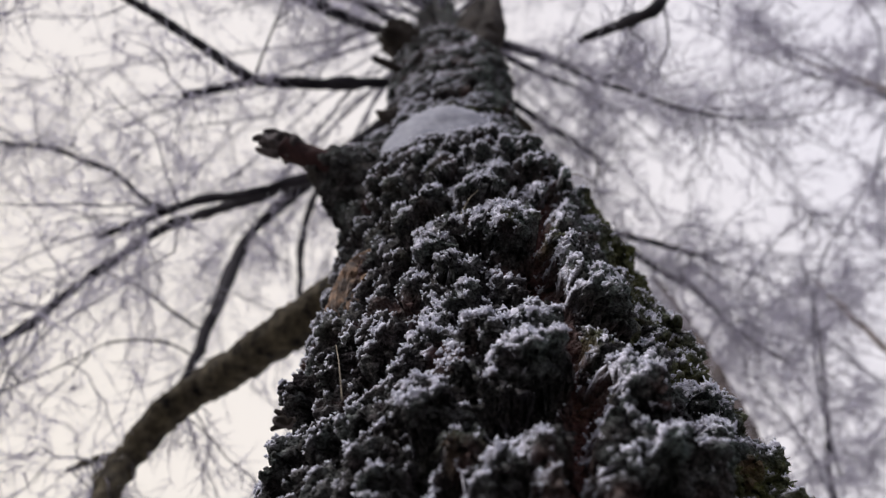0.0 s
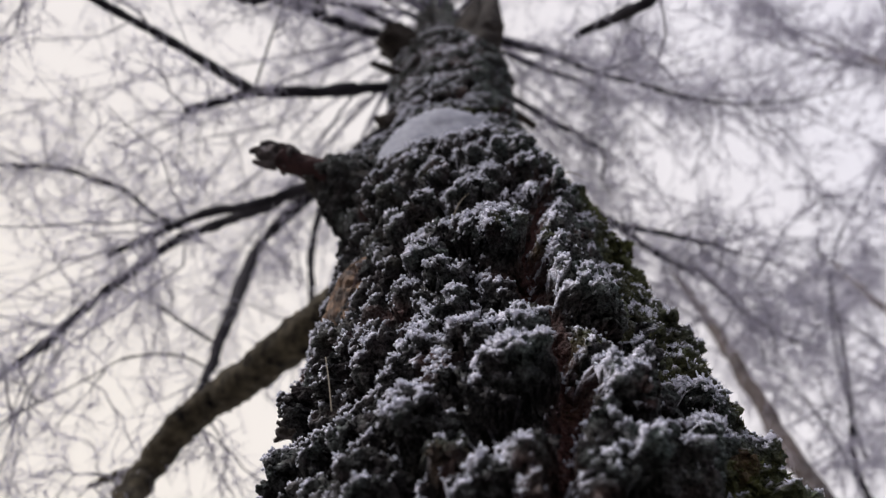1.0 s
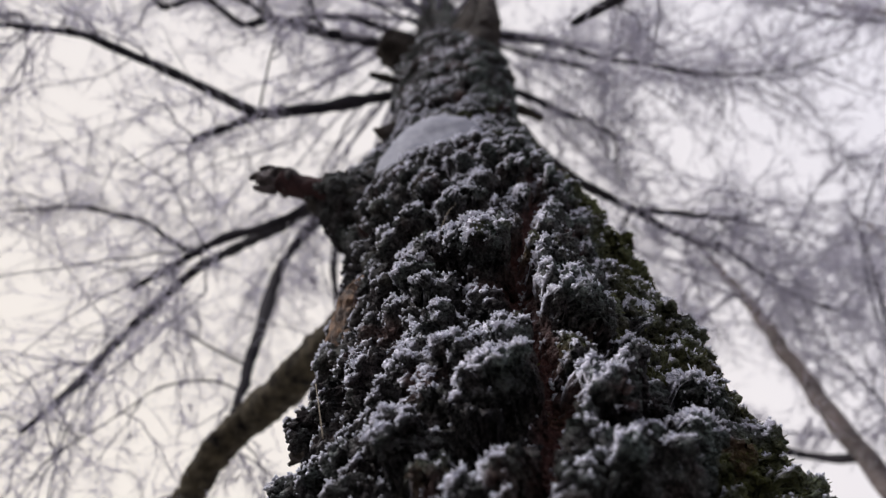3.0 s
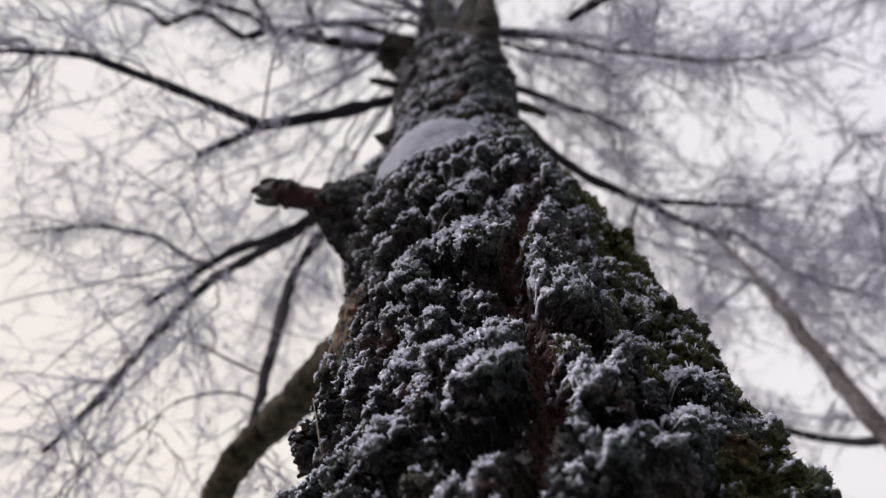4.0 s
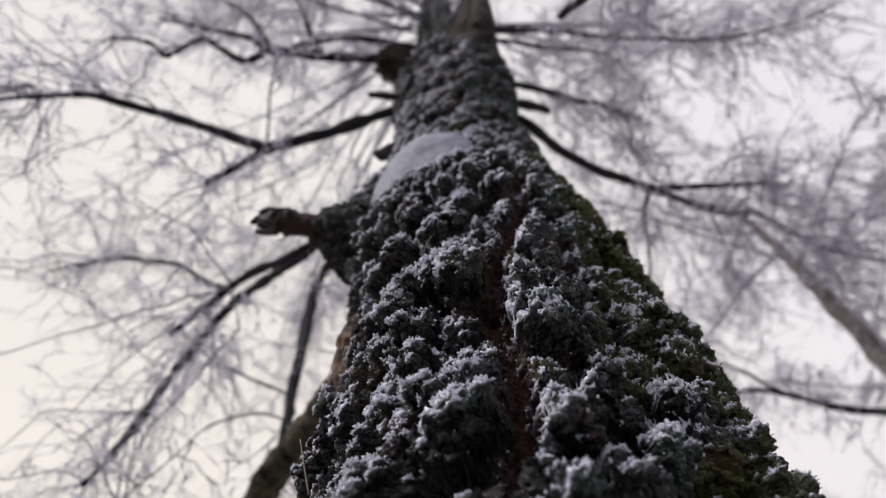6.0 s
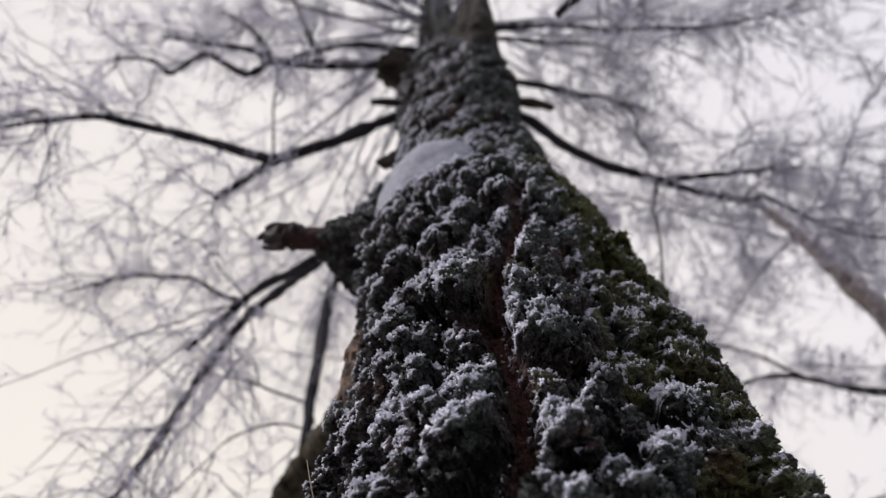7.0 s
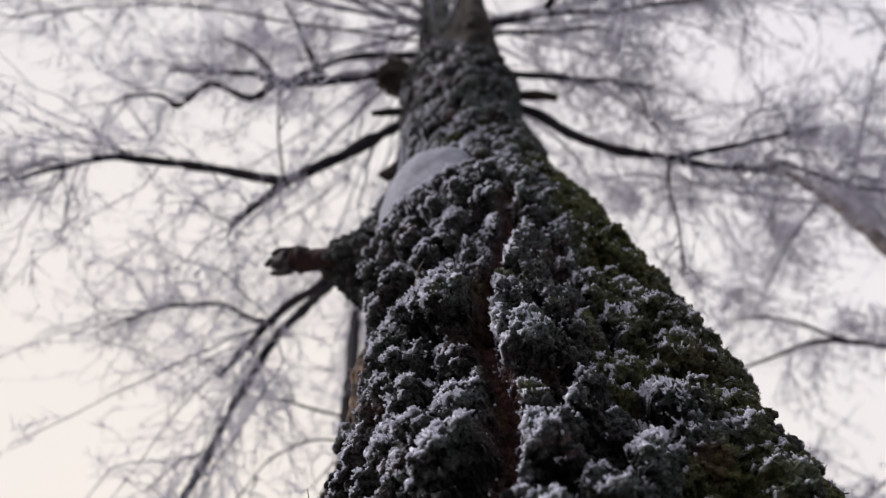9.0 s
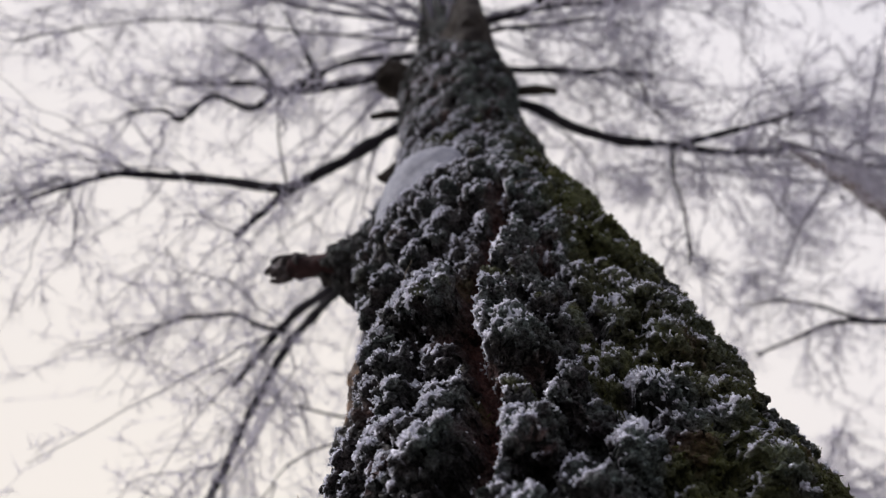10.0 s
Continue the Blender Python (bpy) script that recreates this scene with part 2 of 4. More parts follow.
def value_noise(p, scale, seed=0):
    """Smooth noise -1..1 at points (n, 3)."""
    q = p * scale
    i0 = np.floor(q).astype(np.int64)
    f = q - i0
    f = f * f * (3 - 2 * f)
    out = np.zeros(len(p))
    for dx in (0, 1):
        for dy in (0, 1):
            for dz in (0, 1):
                w = (f[:, 0] if dx else 1 - f[:, 0]) * (f[:, 1] if dy else 1 - f[:, 1]) * (f[:, 2] if dz else 1 - f[:, 2])
                out += w * hash3(i0[:, 0] + dx, i0[:, 1] + dy, i0[:, 2] + dz, seed)
    return out * 2 - 1


def fbm(p, scale, octaves, seed=0):
    s, a = np.zeros(len(p)), 0.5
    for o in range(octaves):
        s += a * value_noise(p, scale * 2**o, seed + 17 * o)
        a *= 0.5
    return s


def knobs(p, cell, rlo, rhi, seed):
    """Height of a surface crowded with round knobs (a union of balls), in units of the cell: 0 in the clefts to about rhi on the tops."""
    q = p / cell
    i0 = np.floor(q).astype(np.int64)
    best = np.zeros(len(p))
    for dx in (-1, 0, 1):
        for dy in (-1, 0, 1):
            for dz in (-1, 0, 1):
                a, b, c = i0[:, 0] + dx, i0[:, 1] + dy, i0[:, 2] + dz
                ox, oy, oz = hash3(a, b, c, seed), hash3(a, b, c, seed + 1), hash3(a, b, c, seed + 2)
                r = rlo + (rhi - rlo) * hash3(a, b, c, seed + 3)
                d2 = (a + ox - q[:, 0]) ** 2 + (b + oy - q[:, 1]) ** 2 + (c + oz - q[:, 2]) ** 2
                best = np.maximum(best, np.sqrt(np.maximum(r * r - d2, 0)))
    return best


def step(x, a, b):
    t = np.clip((x - a) / (b - a), 0, 1)
    return t * t * (3 - 2 * t)


# ---- ground ----
def ground():
    n = 120
    s = np.linspace(-1, 1, n)
    s = np.sign(s) * np.abs(s) ** 3 * 900
    x, y = np.meshgrid(s, s, indexing="ij")
    p = np.stack([x.ravel(), y.ravel(), np.zeros(n * n)], 1)
    p[:, 2] = 0.10 * fbm(p, 0.35, 3, 5) + 0.03 * fbm(p, 2.1, 2, 9)
    idx = np.arange(n * n).reshape(n, n)
    f = np.stack([idx[:-1, :-1], idx[1:, :-1], idx[1:, 1:], idx[:-1, 1:]], -1).reshape(-1, 4)
    ob = mesh_from("ground", p, f, GROUND)
    tagged(ob, label="brown leaf litter under a thin cover of frost", category="ground", kind="structure")


ground()

# ---- the big birch ----
AX, AY, LX, LY = 0.03, 0.55, -0.03, -0.03
PROFILE = [(-0.2, 0.42), (0.3, 0.33), (0.9, 0.285), (1.6, 0.262), (1.9, 0.252), (2.15, 0.243), (2.4, 0.242), (2.55, 0.228), (2.75, 0.205), (3.1, 0.188), (3.5, 0.186), (3.9, 0.196), (4.12, 0.182), (4.3, 0.148), (4.6, 0.122), (5.4, 0.105), (6.5, 0.078), (8.0, 0.04), (9.0, 0.012)]


def axis_at(z):
    return np.stack([AX + LX * (z - 3), AY + LY * (z - 3)], -1)


def base_radius(z):
    return np.interp(z, [p[0] for p in PROFILE], [p[1] for p in PROFILE])


def on_trunk(az, z, out=0.0):
    """A place on the trunk's plain surface, by azimuth (degrees) and height."""
    c = axis_at(np.asarray(float(z)))
    r = base_radius(z) + out
    return np.array([c[0] + r * math.cos(radians(az)), c[1] + r * math.sin(radians(az)), z])


# the large burls of the bark: azimuth, height, radius
FRONT_BURLS = [
    (-87, 1.945, 0.037), (-75, 1.910, 0.026), (-73, 1.835, 0.030), (-95, 2.110, 0.022), (-102, 2.205, 0.023), (-88, 2.140, 0.021), (-106, 2.095, 0.027),
    (-99, 1.985, 0.022), (-105, 1.935, 0.019), (-99, 1.872, 0.021), (-100, 1.806, 0.017), (-97, 1.745, 0.019), (-88, 1.755, 0.019), (-90, 1.700, 0.025),
    (-95, 1.668, 0.018), (-101, 1.697, 0.013), (-113, 2.072, 0.022), (-117, 1.785, 0.022), (-107, 1.650, 0.020), (-102, 1.602, 0.016), (-74, 1.680, 0.024),
    (-81, 1.612, 0.022), (-76, 1.596, 0.018), (-88, 1.560, 0.028), (-98, 1.565, 0.015),
]
UPPER_BURLS = [
    (-74, 2.245, 0.025), (-81, 2.290, 0.023), (-63, 2.262, 0.026), (-90, 2.255, 0.022), (-97, 2.318, 0.022), (-108, 2.300, 0.022), (-118, 2.210, 0.024),
    (-70, 2.360, 0.026), (-86, 2.390, 0.024), (-58, 2.380, 0.024), (-50, 2.290, 0.026), (-40, 2.170, 0.020), (-28, 2.240, 0.018), (-125, 2.330, 0.022),
]
FLANK_BURLS = [
    (-37, 1.995, 0.021), (-46, 1.780, 0.018), (-65, 1.768, 0.012), (-48, 1.902, 0.016), (-67, 1.826, 0.013), (-67, 1.730, 0.015), (-39, 1.797, 0.019),
    (-57, 1.676, 0.018), (-69, 1.617, 0.016), (-32, 1.760, 0.018), (-27, 1.995, 0.018), (-31, 1.696, 0.021), (-133, 1.842, 0.022), (-130, 1.706, 0.019),
    (-116, 1.636, 0.016), (-111, 1.730, 0.014), (-128, 1.876, 0.013), (-113, 1.585, 0.015), (-144, 1.740, 0.019), (-122, 1.690, 0.014), (-140, 1.960, 0.018), (-151, 1.890, 0.022),
]
BURLS = FRONT_BURLS + UPPER_BURLS + FLANK_BURLS
# the rust-red furrow that winds up between them: azimuth, height
FURROW = [(-89, 1.40), (-88, 1.58), (-84, 1.65), (-82, 1.69), (-80.5, 1.74), (-82, 1.785), (-84, 1.865), (-81, 1.94), (-77, 2.03), (-70, 2.16), (-64, 2.30), (-58, 2.45)]


def trunk_mesh(parent):
    zs = [0.0]
    while zs[-1] < 8.97:
        z = zs[-1]
        h = z - 1.2
        if z < 1.44:
            d = 0.03
        elif z > 4.7:
            d = 0.08
        else:
            d = 0.00118 * max(h, 0.36) / 0.5
        zs.append(z + d)
    zs = np.array(zs)
    fine = np.linspace(-90 - 92, -90 + 112, 580)
    back = np.linspace(-90 + 112, 360 - 90 - 92, 60)[1:-1]
    th = np.radians(np.concatenate([fine, back]))
    Z, T = np.meshgrid(zs, th, indexing="ij")
    nz, nt = Z.shape
    zf, tf = Z.ravel(), T.ravel()
    c = axis_at(zf)
    r0 = base_radius(zf)
    out = np.stack([np.cos(tf), np.sin(tf), np.zeros_like(tf)], 1)
    centre = np.stack([c[:, 0], c[:, 1], zf], 1)
    P = centre + out * r0[:, None]
    rough = 0.25 + 0.75 * step(zf, 1.2, 1.5) * (1 - 0.10 * step(zf, 2.6, 3.4)) * (1 - 0.6 * step(zf, 4.3, 5.2))
    # broad swellings: the front stands out in a rib, the lee side swells low down
    az = np.degrees(tf)
    warp = np.stack([fbm(P, 18.0, 2, 31), fbm(P, 18.0, 2, 32), fbm(P, 18.0, 2, 33)], 1)
    rib = 0.036 * np.exp(-(((az + 92) / 31) ** 4)) * (1 - step(zf, 2.28, 2.62)) * step(zf, 1.2, 1.5)
    rib += 0.015 * np.exp(-(((az + 12) / 42) ** 2)) * (1 - step(zf, 2.2, 2.7)) + 0.030 * np.exp(-(((az - 14) / 26) ** 2)) * (1 - step(zf, 2.15, 2.5)) * (0.35 + 0.65 * step(zf, 1.58, 1.80))
    rib += 0.045 * np.exp(-(((az + 12) / 45) ** 2)) * step(zf, 3.35, 3.85)
    rib += 0.016 * np.exp(-(((az + 150) / 18) ** 2) - ((zf - 1.68) / 0.16) ** 2)
    d = 0.016 * fbm(P, 5.0, 2, 3) * rough
    # small lumps everywhere, coarser above the burls
    sq = P.copy()
    sq[:, 2] *= 0.75
    k0 = knobs(sq + 0.014 * warp, 0.038, 0.40, 0.80, 101)
    kb = knobs(sq + 0.014 * warp, 0.046, 0.40, 0.78, 141)
    high_up = step(zf, 2.25, 2.6)
    d += (0.028 * (k0 / 0.75) ** 0.6 - 0.027) * rough * (1 - high_up) + (0.030 * (kb / 0.78) ** 0.65 - 0.021) * rough * high_up
    on_burl = np.zeros(len(P))
    lump = np.zeros(len(P))
    for baz, bz, br in BURLS:
        s = np.hypot((az - baz) * math.pi / 180 * 0.28, (zf - bz - 0.35 * br) * 0.82) + 0.42 * br * warp[:, 0] + 0.3 * br * warp[:, 2]
        u = np.clip(s / (br * 1.18), 0, 1)
        on_burl = np.maximum(on_burl, 1 - u)
        lump = np.maximum(lump, np.where(u < 1, 1.05 * br * np.sqrt(1 - u**2.6), 0))
    # hollows under the burls
    for baz, bz, br in FRONT_BURLS:
        pit = np.exp(-(((az - baz) * math.pi / 180 * 0.28 / (1.1 * br)) ** 2) - ((zf - bz + 1.7 * br) / (0.9 * br)) ** 2)
        d -= np.where(lump > 0, 0.004, 0.020) * pit
    d = np.where(lump > 0, np.maximum(d, lump + 0.35 * d - 0.006), d)
    proud = d.copy()
    d = d + rib
    # the swollen collar of the snapped stub, and the bared wood where a limb tore off
    d += 0.078 * np.exp(-(((az + 147) / 12) ** 4) - ((zf - 2.50) / 0.070) ** 4) + 0.02 * np.exp(-(((az + 140) / 20) ** 2) - ((zf - 2.46) / 0.14) ** 2)
    d += 0.066 * np.exp(-(((az + 155) / 17) ** 2) - ((zf - 2.75) / 0.19) ** 2)
    d -= 0.020 * np.exp(-(((az + 109) / 25) ** 4) - ((zf - 2.60) / 0.085) ** 4)
    d += 0.045 * np.exp(-(((az + 148) / 14) ** 2) - ((zf - 2.60) / 0.065) ** 2)
    bare = np.clip(1.25 - np.hypot((az + 140) / 7.5, (zf - 2.09) / 0.085), 0, 1)
    d = d * (1 - step(bare, 0, 0.5)) + step(bare, 0, 0.5) * -0.006
    fz, fa = [q[1] for q in FURROW], [q[0] for q in FURROW]
    gap = np.abs(az - np.interp(zf, fz, fa) + 5 * warp[:, 1]) * math.pi / 180 * 0.26
    within = step(zf, 1.35, 1.45) * (1 - step(zf, 2.2, 2.45))
    furrow = (1 - step(gap, 0.004, 0.019)) * within
    d = d * (1 - furrow) + furrow * -0.020
    P = P + out * d[:, None]
    P[:, 2] -= 0.62 * np.clip(proud + 0.01, 0, 0.05) * rough

    def normals(P):
        G = P.reshape(nz, nt, 3)
        du = np.roll(G, -1, 1) - np.roll(G, 1, 1)
        dv = np.gradient(G, axis=0)
        N = np.cross(du, dv)
        N /= np.linalg.norm(N, axis=2, keepdims=True) + 1e-12
        return N.reshape(-1, 3)

    # spread the rows evenly over the flanks of the burls; neighbouring columns keep step
    bundle = np.concatenate([P, np.stack([proud, furrow, bare, rough, zf], 1), warp, on_burl[:, None]], 1).reshape(nz, nt, -1)
    dense = np.where((bundle[..., 7] < 1.44) | (bundle[..., 7] > 4.7), 0.05, 1.0 / np.maximum(bundle[..., 7] - 1.2, 0.36))
    ds = np.linalg.norm(np.diff(bundle[..., :3], axis=0), axis=2) * 0.5 * (dense[1:] + dense[:-1])
    for width in (9, 7, 5):
        ds = sum(np.roll(ds, q, 1) for q in range(-width, width + 1)) / (2 * width + 1)
    L = np.vstack([np.zeros((1, nt)), np.cumsum(ds, 0)])
    steps = np.arange(nz)
    even = np.empty_like(bundle)
    for q in range(nt):
        fi = np.interp(np.linspace(0, L[-1, q], nz), L[:, q], steps)
        i = np.minimum(fi.astype(int), nz - 2)
        f = (fi - i)[:, None]
        even[:, q] = bundle[i, q] * (1 - f) + bundle[i + 1, q] * f
    flat = even.reshape(nz * nt, -1)
    P = flat[:, :3].copy()
    d, furrow, bare, rough, zf = (flat[:, 3 + q].copy() for q in range(5))
    warp, on_burl = flat[:, 8:11].copy(), flat[:, 11].copy()
    idx = np.nonzero((zf > 1.40) & (zf < 4.8))[0]
    # knobs on the burls
    N = normals(P)
    N0 = N
    k1 = np.zeros(len(P))
    k1[idx] = knobs(P[idx] + 0.006 * warp[idx], 0.024, 0.38, 0.80, 201)
    soft = (1 - 0.75 * furrow) * (1 - 0.9 * step(bare, 0, 0.5))
    P = P + N * ((k1 - 0.45) * 0.024 * (0.55 + 0.40 * step(on_burl, 0, 0.3)) * rough * soft)[:, None]
    # grains on the knobs
    N = normals(P)
    N1 = N
    k2 = np.zeros(len(P))
    k2[idx] = knobs(P[idx], 0.0082, 0.38, 0.82, 301)
    P = P + N * ((k2 - 0.45) * 0.0082 * 1.25 * rough * (1 - 0.5 * furrow) * (1 - 0.7 * step(bare, 0, 0.5)))[:, None]
    N = normals(P)
    k3 = np.zeros(len(P))
    k3[idx] = knobs(P[idx], 0.0046, 0.36, 0.82, 401)
    P = P + N * ((k3 - 0.45) * 0.0046 * 0.8 * rough)[:, None]
    N = normals(P)
    # hoar frost sits on the tips, most on the windward side
    wind = np.array([-0.55, -0.30, 0.78])
    wind = wind / np.linalg.norm(wind)
    facing = N @ wind
    patch = fbm(P, 8.0, 3, 77)
    high = (d + 0.018) / 0.04
    side_on = np.clip(N1 @ wind, -1, 1)
    frost = 0.34 * np.clip(N0 @ wind, -1, 1) + 0.36 * side_on + 0.26 * facing + 0.34 * k1 / 0.6 + 0.72 * k2 / 0.6 + 0.36 * k3 / 0.6 + 0.34 * patch + 0.16 * on_burl + 0.14 * np.clip(high, -1, 1.2) - 0.40
    frost *= 0.4 + 0.6 * rough
    frost -= 0.5 * step(bare, 0, 0.4)
    frost = np.where(furrow > 0.3, frost - 0.35, frost)
    side = step(az, -66, -36)
    moss = np.clip(step(0.55 * side + 0.55 * fbm(P, 12.0, 3, 88), 0.25, 0.55), 0, 1) * step(zf, 1.4, 1.6) * (1 - step(zf, 2.5, 3.0))
    moss *= (1 - 0.5 * np.exp(-(((zf - 1.98) / 0.16) ** 2))) * (0.75 + 0.25 * step(zf, 1.66, 1.86))
    moss = np.maximum(moss, 0.6 * step(fbm(P, 15.0, 3, 188), 0.26, 0.40) * (1 - step(zf, 2.9, 3.4)) * (0.15 + 0.85 * step(az, -112, -92)))
    frost -= (0.12 + 0.16 * step(zf, 2.05, 2.25) * side) * moss
    frost += 0.12 * np.exp(-(((az + 97) / 20) ** 2)) - 0.38 * step(-az, 104, 120) * (1 - 0.5 * step(zf, 2.5, 2.8))
    frost += (0.7 * fbm(P, 9.0, 2, 66) + 0.02) * step(zf, 2.6, 2.9)
    frost -= 0.12 * (1 - step(zf, 1.58, 1.80))
    frost += step(az, -68, -44) * (0.24 * np.exp(-(((zf - 1.98) / 0.20) ** 2)) - 0.05 * (1 - step(zf, 1.66, 1.82)))
    frost += 0.16 * np.exp(-(((az + 72) / 20) ** 2) - ((zf - 2.32) / 0.22) ** 2)
    frost -= 0.20 * np.exp(-(((az + 147) / 18) ** 2) - ((zf - 2.46) / 0.12) ** 2)
    # the lee side carries frost in clusters only, between crusts of lichen
    lee = step(az, -84, -62)
    frost += lee * (0.40 * step(value_noise(P + 0.01 * warp, 19.0, 91), 0.50, 0.70) - 0.06) * (1 - step(zf, 2.7, 3.1))
    view = (zf > 1.5) & (zf < 3.0) & (az > -170) & (az < 0)
    lo, hi = np.quantile(frost[view], 0.69), np.quantile(frost[view], 0.98)
    frost = (frost - lo) / (hi - lo)
    # alpha: lichen, thinned by depth so the clefts' colour carries some of their shade
    cover = np.zeros((len(P), 4), np.float32)
    cover[:, 0], cover[:, 1], cover[:, 2], cover[:, 3] = np.clip(frost, 0, 1), moss, np.clip(np.maximum(furrow * 0.9, 0.45 * step(fbm(P, 17.0, 3, 288), 0.24, 0.44)), 0, 1), np.clip((0.52 + 0.48 * lee * (1 - 0.6 * moss)) * (0.25 + 0.75 * np.clip(high, 0, 1)), 0, 1)
    ids = np.arange(nz * nt).reshape(nz, nt)
    nx = np.roll(ids, -1, 1)
    f = np.stack([ids[:-1], nx[:-1], nx[1:], ids[1:]], -1).reshape(-1, 4)
    ob = mesh_from("trunk", P, f, BARK, parent, "dark furrowed bark with knobbly burls, lichen and hoar frost")
    a = ob.data.color_attributes.new("cover", "FLOAT_COLOR", "POINT")
    a.data.foreach_set("color", cover.ravel())
    return ob, P, N, np.clip(frost, 0, 1), moss, zf, az


birch = tagged(new("birch_tree"), label="old birch with knobbly lichened bark, hoar frost and bare rimed branches", category="tree")
birch.location = (AX - 3 * LX, AY - 3 * LY, 0)


def under(ob, parent):
    """ob becomes a part of parent and stays where it is."""
    ob.parent = parent
    ob.matrix_parent_inverse = parent.matrix_world.inverted()
    return ob


bpy.context.view_layer.update()
trunk, TP, TN, TFROST, TMOSS, TZ, TAZ = trunk_mesh(None)
under(trunk, birch)


def branch(pts, r0, r1, name="branch", material=BRANCH, parent=None, n=40, sides=9, knobby=0.24, label="", seed=0, taper=0.8, lumpy=0.32):
    """A tapering limb through pts; thicker at its forks and knots."""
    line = spline(pts, n)
    line += 0.35 * r0 * np.stack([fbm(line, 6.0, 2, seed + 1), fbm(line, 6.0, 2, seed + 2), fbm(line, 6.0, 2, seed + 3)], 1) * np.linspace(0.2, 1, n)[:, None]
    line += min(0.45 * r0, 0.009) * np.stack([fbm(line, 17.0, 2, seed + 11), fbm(line, 17.0, 2, seed + 12), fbm(line, 17.0, 2, seed + 13)], 1) * np.linspace(0.2, 1, n)[:, None]
    rad = np.linspace(1, 0, n) ** taper * (r0 - r1) + r1
    rad *= 1 + knobby * fbm(line, 22.0, 2, seed + 9) * 2
    v, f = tubes(line[None], rad[None], sides)
    v = v + lumpy * rad.mean() * np.stack([fbm(v, 45.0, 2, seed + 4), fbm(v, 45.0, 2, seed + 5), fbm(v, 45.0, 2, seed + 6)], 1)
    tip0, tip1 = len(v), len(v) + 1
    v = np.vstack([v, line[0], line[-1]])
    base = np.arange(sides)
    last = (n - 1) * sides + base
    caps = np.vstack([np.stack([np.roll(base, -1), base, np.full(sides, tip0), np.full(sides, tip0)], 1), np.stack([last, np.roll(last, -1), np.full(sides, tip1), np.full(sides, tip1)], 1)])
    ob = mesh_from(name, v, f, material, None, label)
    bm = bmesh.new()
    bm.from_mesh(ob.data)
    bm.verts.ensure_lookup_table()
    for q in caps:
        bm.faces.new([bm.verts[int(i)] for i in q[:3]]).smooth = True
    bm.to_mesh(ob.data)
    bm.free()
    if parent:
        under(ob, parent)
    return ob, line, rad


def droop(starts, dirs, lengths, sag, n, wob, gen):
    """Lines (k, n, 3) that leave starts along dirs and sag with their length."""
    k = len(starts)
    s = np.linspace(0, 1, n)[None, :, None]
    d = dirs / (np.linalg.norm(dirs, axis=1, keepdims=True) + 1e-9)
    side = gen.normal(size=(k, 3)) * wob
    side2 = gen.normal(size=(k, 3)) * wob * 0.5
    line = starts[:, None] + lengths[:, None, None] * (d[:, None] * s + side[:, None] * s**2 + side2[:, None] * np.sin(s * 7.0) * 0.3)
    line[:, :, 2] -= (lengths[:, None] * sag) * (s[..., 0] ** 2)
    if n > 2:
        kink = gen.normal(size=line.shape) * (0.18 / n)
        kink[:, 0] = 0
        line += lengths[:, None, None] * kink
    return line


def twigs_on(line, gen, subs, sub_len, twig_n, twig_len, parent, from_part=0.25, fine=0.0012, sag=0.45, tertiary=10):
    """Branchlets along a limb, twigs on the branchlets and bristle twigs on those: one mass of rimed twigs."""
    n = len(line)
    u = from_part + (1 - from_part) * gen.random(subs) ** 0.8
    i = np.minimum((u * (n - 1)).astype(int), n - 2)
    st = line[i] + (line[i + 1] - line[i]) * (u * (n - 1) - i)[:, None]
    along = line[i + 1] - line[i]
    along /= np.linalg.norm(along, axis=1, keepdims=True)
    d = along * 0.8 + gen.normal(size=(subs, 3)) * np.array([0.75, 0.75, 0.6])
    L1 = droop(st, d, sub_len * (0.3 + 0.8 * gen.random(subs)), sag, 9, 0.30, gen)
    r1 = np.linspace(1, 0.35, 9)[None] * (0.0036 + 0.0034 * gen.random(subs))[:, None] * fine / 0.0018
    v, f = tubes(L1, r1, 4)
    ob1 = mesh_from("branchlet_spray", v, f, TWIG_DARK, None, "thin branchlets half coated with rime", kind="stuff")
    under(ob1, parent)

    def children(L, count, length, spread, npts, rad, sg):
        k, m, _ = L.shape
        kk = k * count
        uu = 0.12 + 0.88 * gen.random(kk)
        li = np.repeat(np.arange(k), count)
        j = np.minimum((uu * (m - 1)).astype(int), m - 2)
        p = L[li, j] + (L[li, j + 1] - L[li, j]) * (uu * (m - 1) - j)[:, None]
        al = L[li, j + 1] - L[li, j]
        al /= np.linalg.norm(al, axis=1, keepdims=True) + 1e-9
        dd = al + gen.normal(size=(kk, 3)) * spread
        C = droop(p, dd, length * (0.4 + 0.9 * gen.random(kk)), sg, npts, 0.4, gen)
        rr = np.linspace(1, 0.45, npts)[None] * (rad * (0.7 + 0.6 * gen.random(kk)))[:, None]
        return C, rr

    C2, R2 = children(L1, twig_n, twig_len * 0.75, 0.7, 5, fine * 1.4, 0.40)
    C3, R3 = children(C2, tertiary, twig_len * 0.22, 0.9, 2, fine * 1.6, 0.0)
    v2, f2 = tubes(C2, R2, 3)
    v3, f3 = spikes(C3[:, 0], C3[:, -1], R3[:, 0])
    tri = np.vstack([f2[:, [0, 1, 2]], f2[:, [0, 2, 3]], f3 + len(v2)])
    ob2 = mesh_from("twig_spray", np.vstack([v2, v3]), tri, TWIG, None, "fine hanging twigs white with rime", kind="stuff")
    under(ob2, parent)


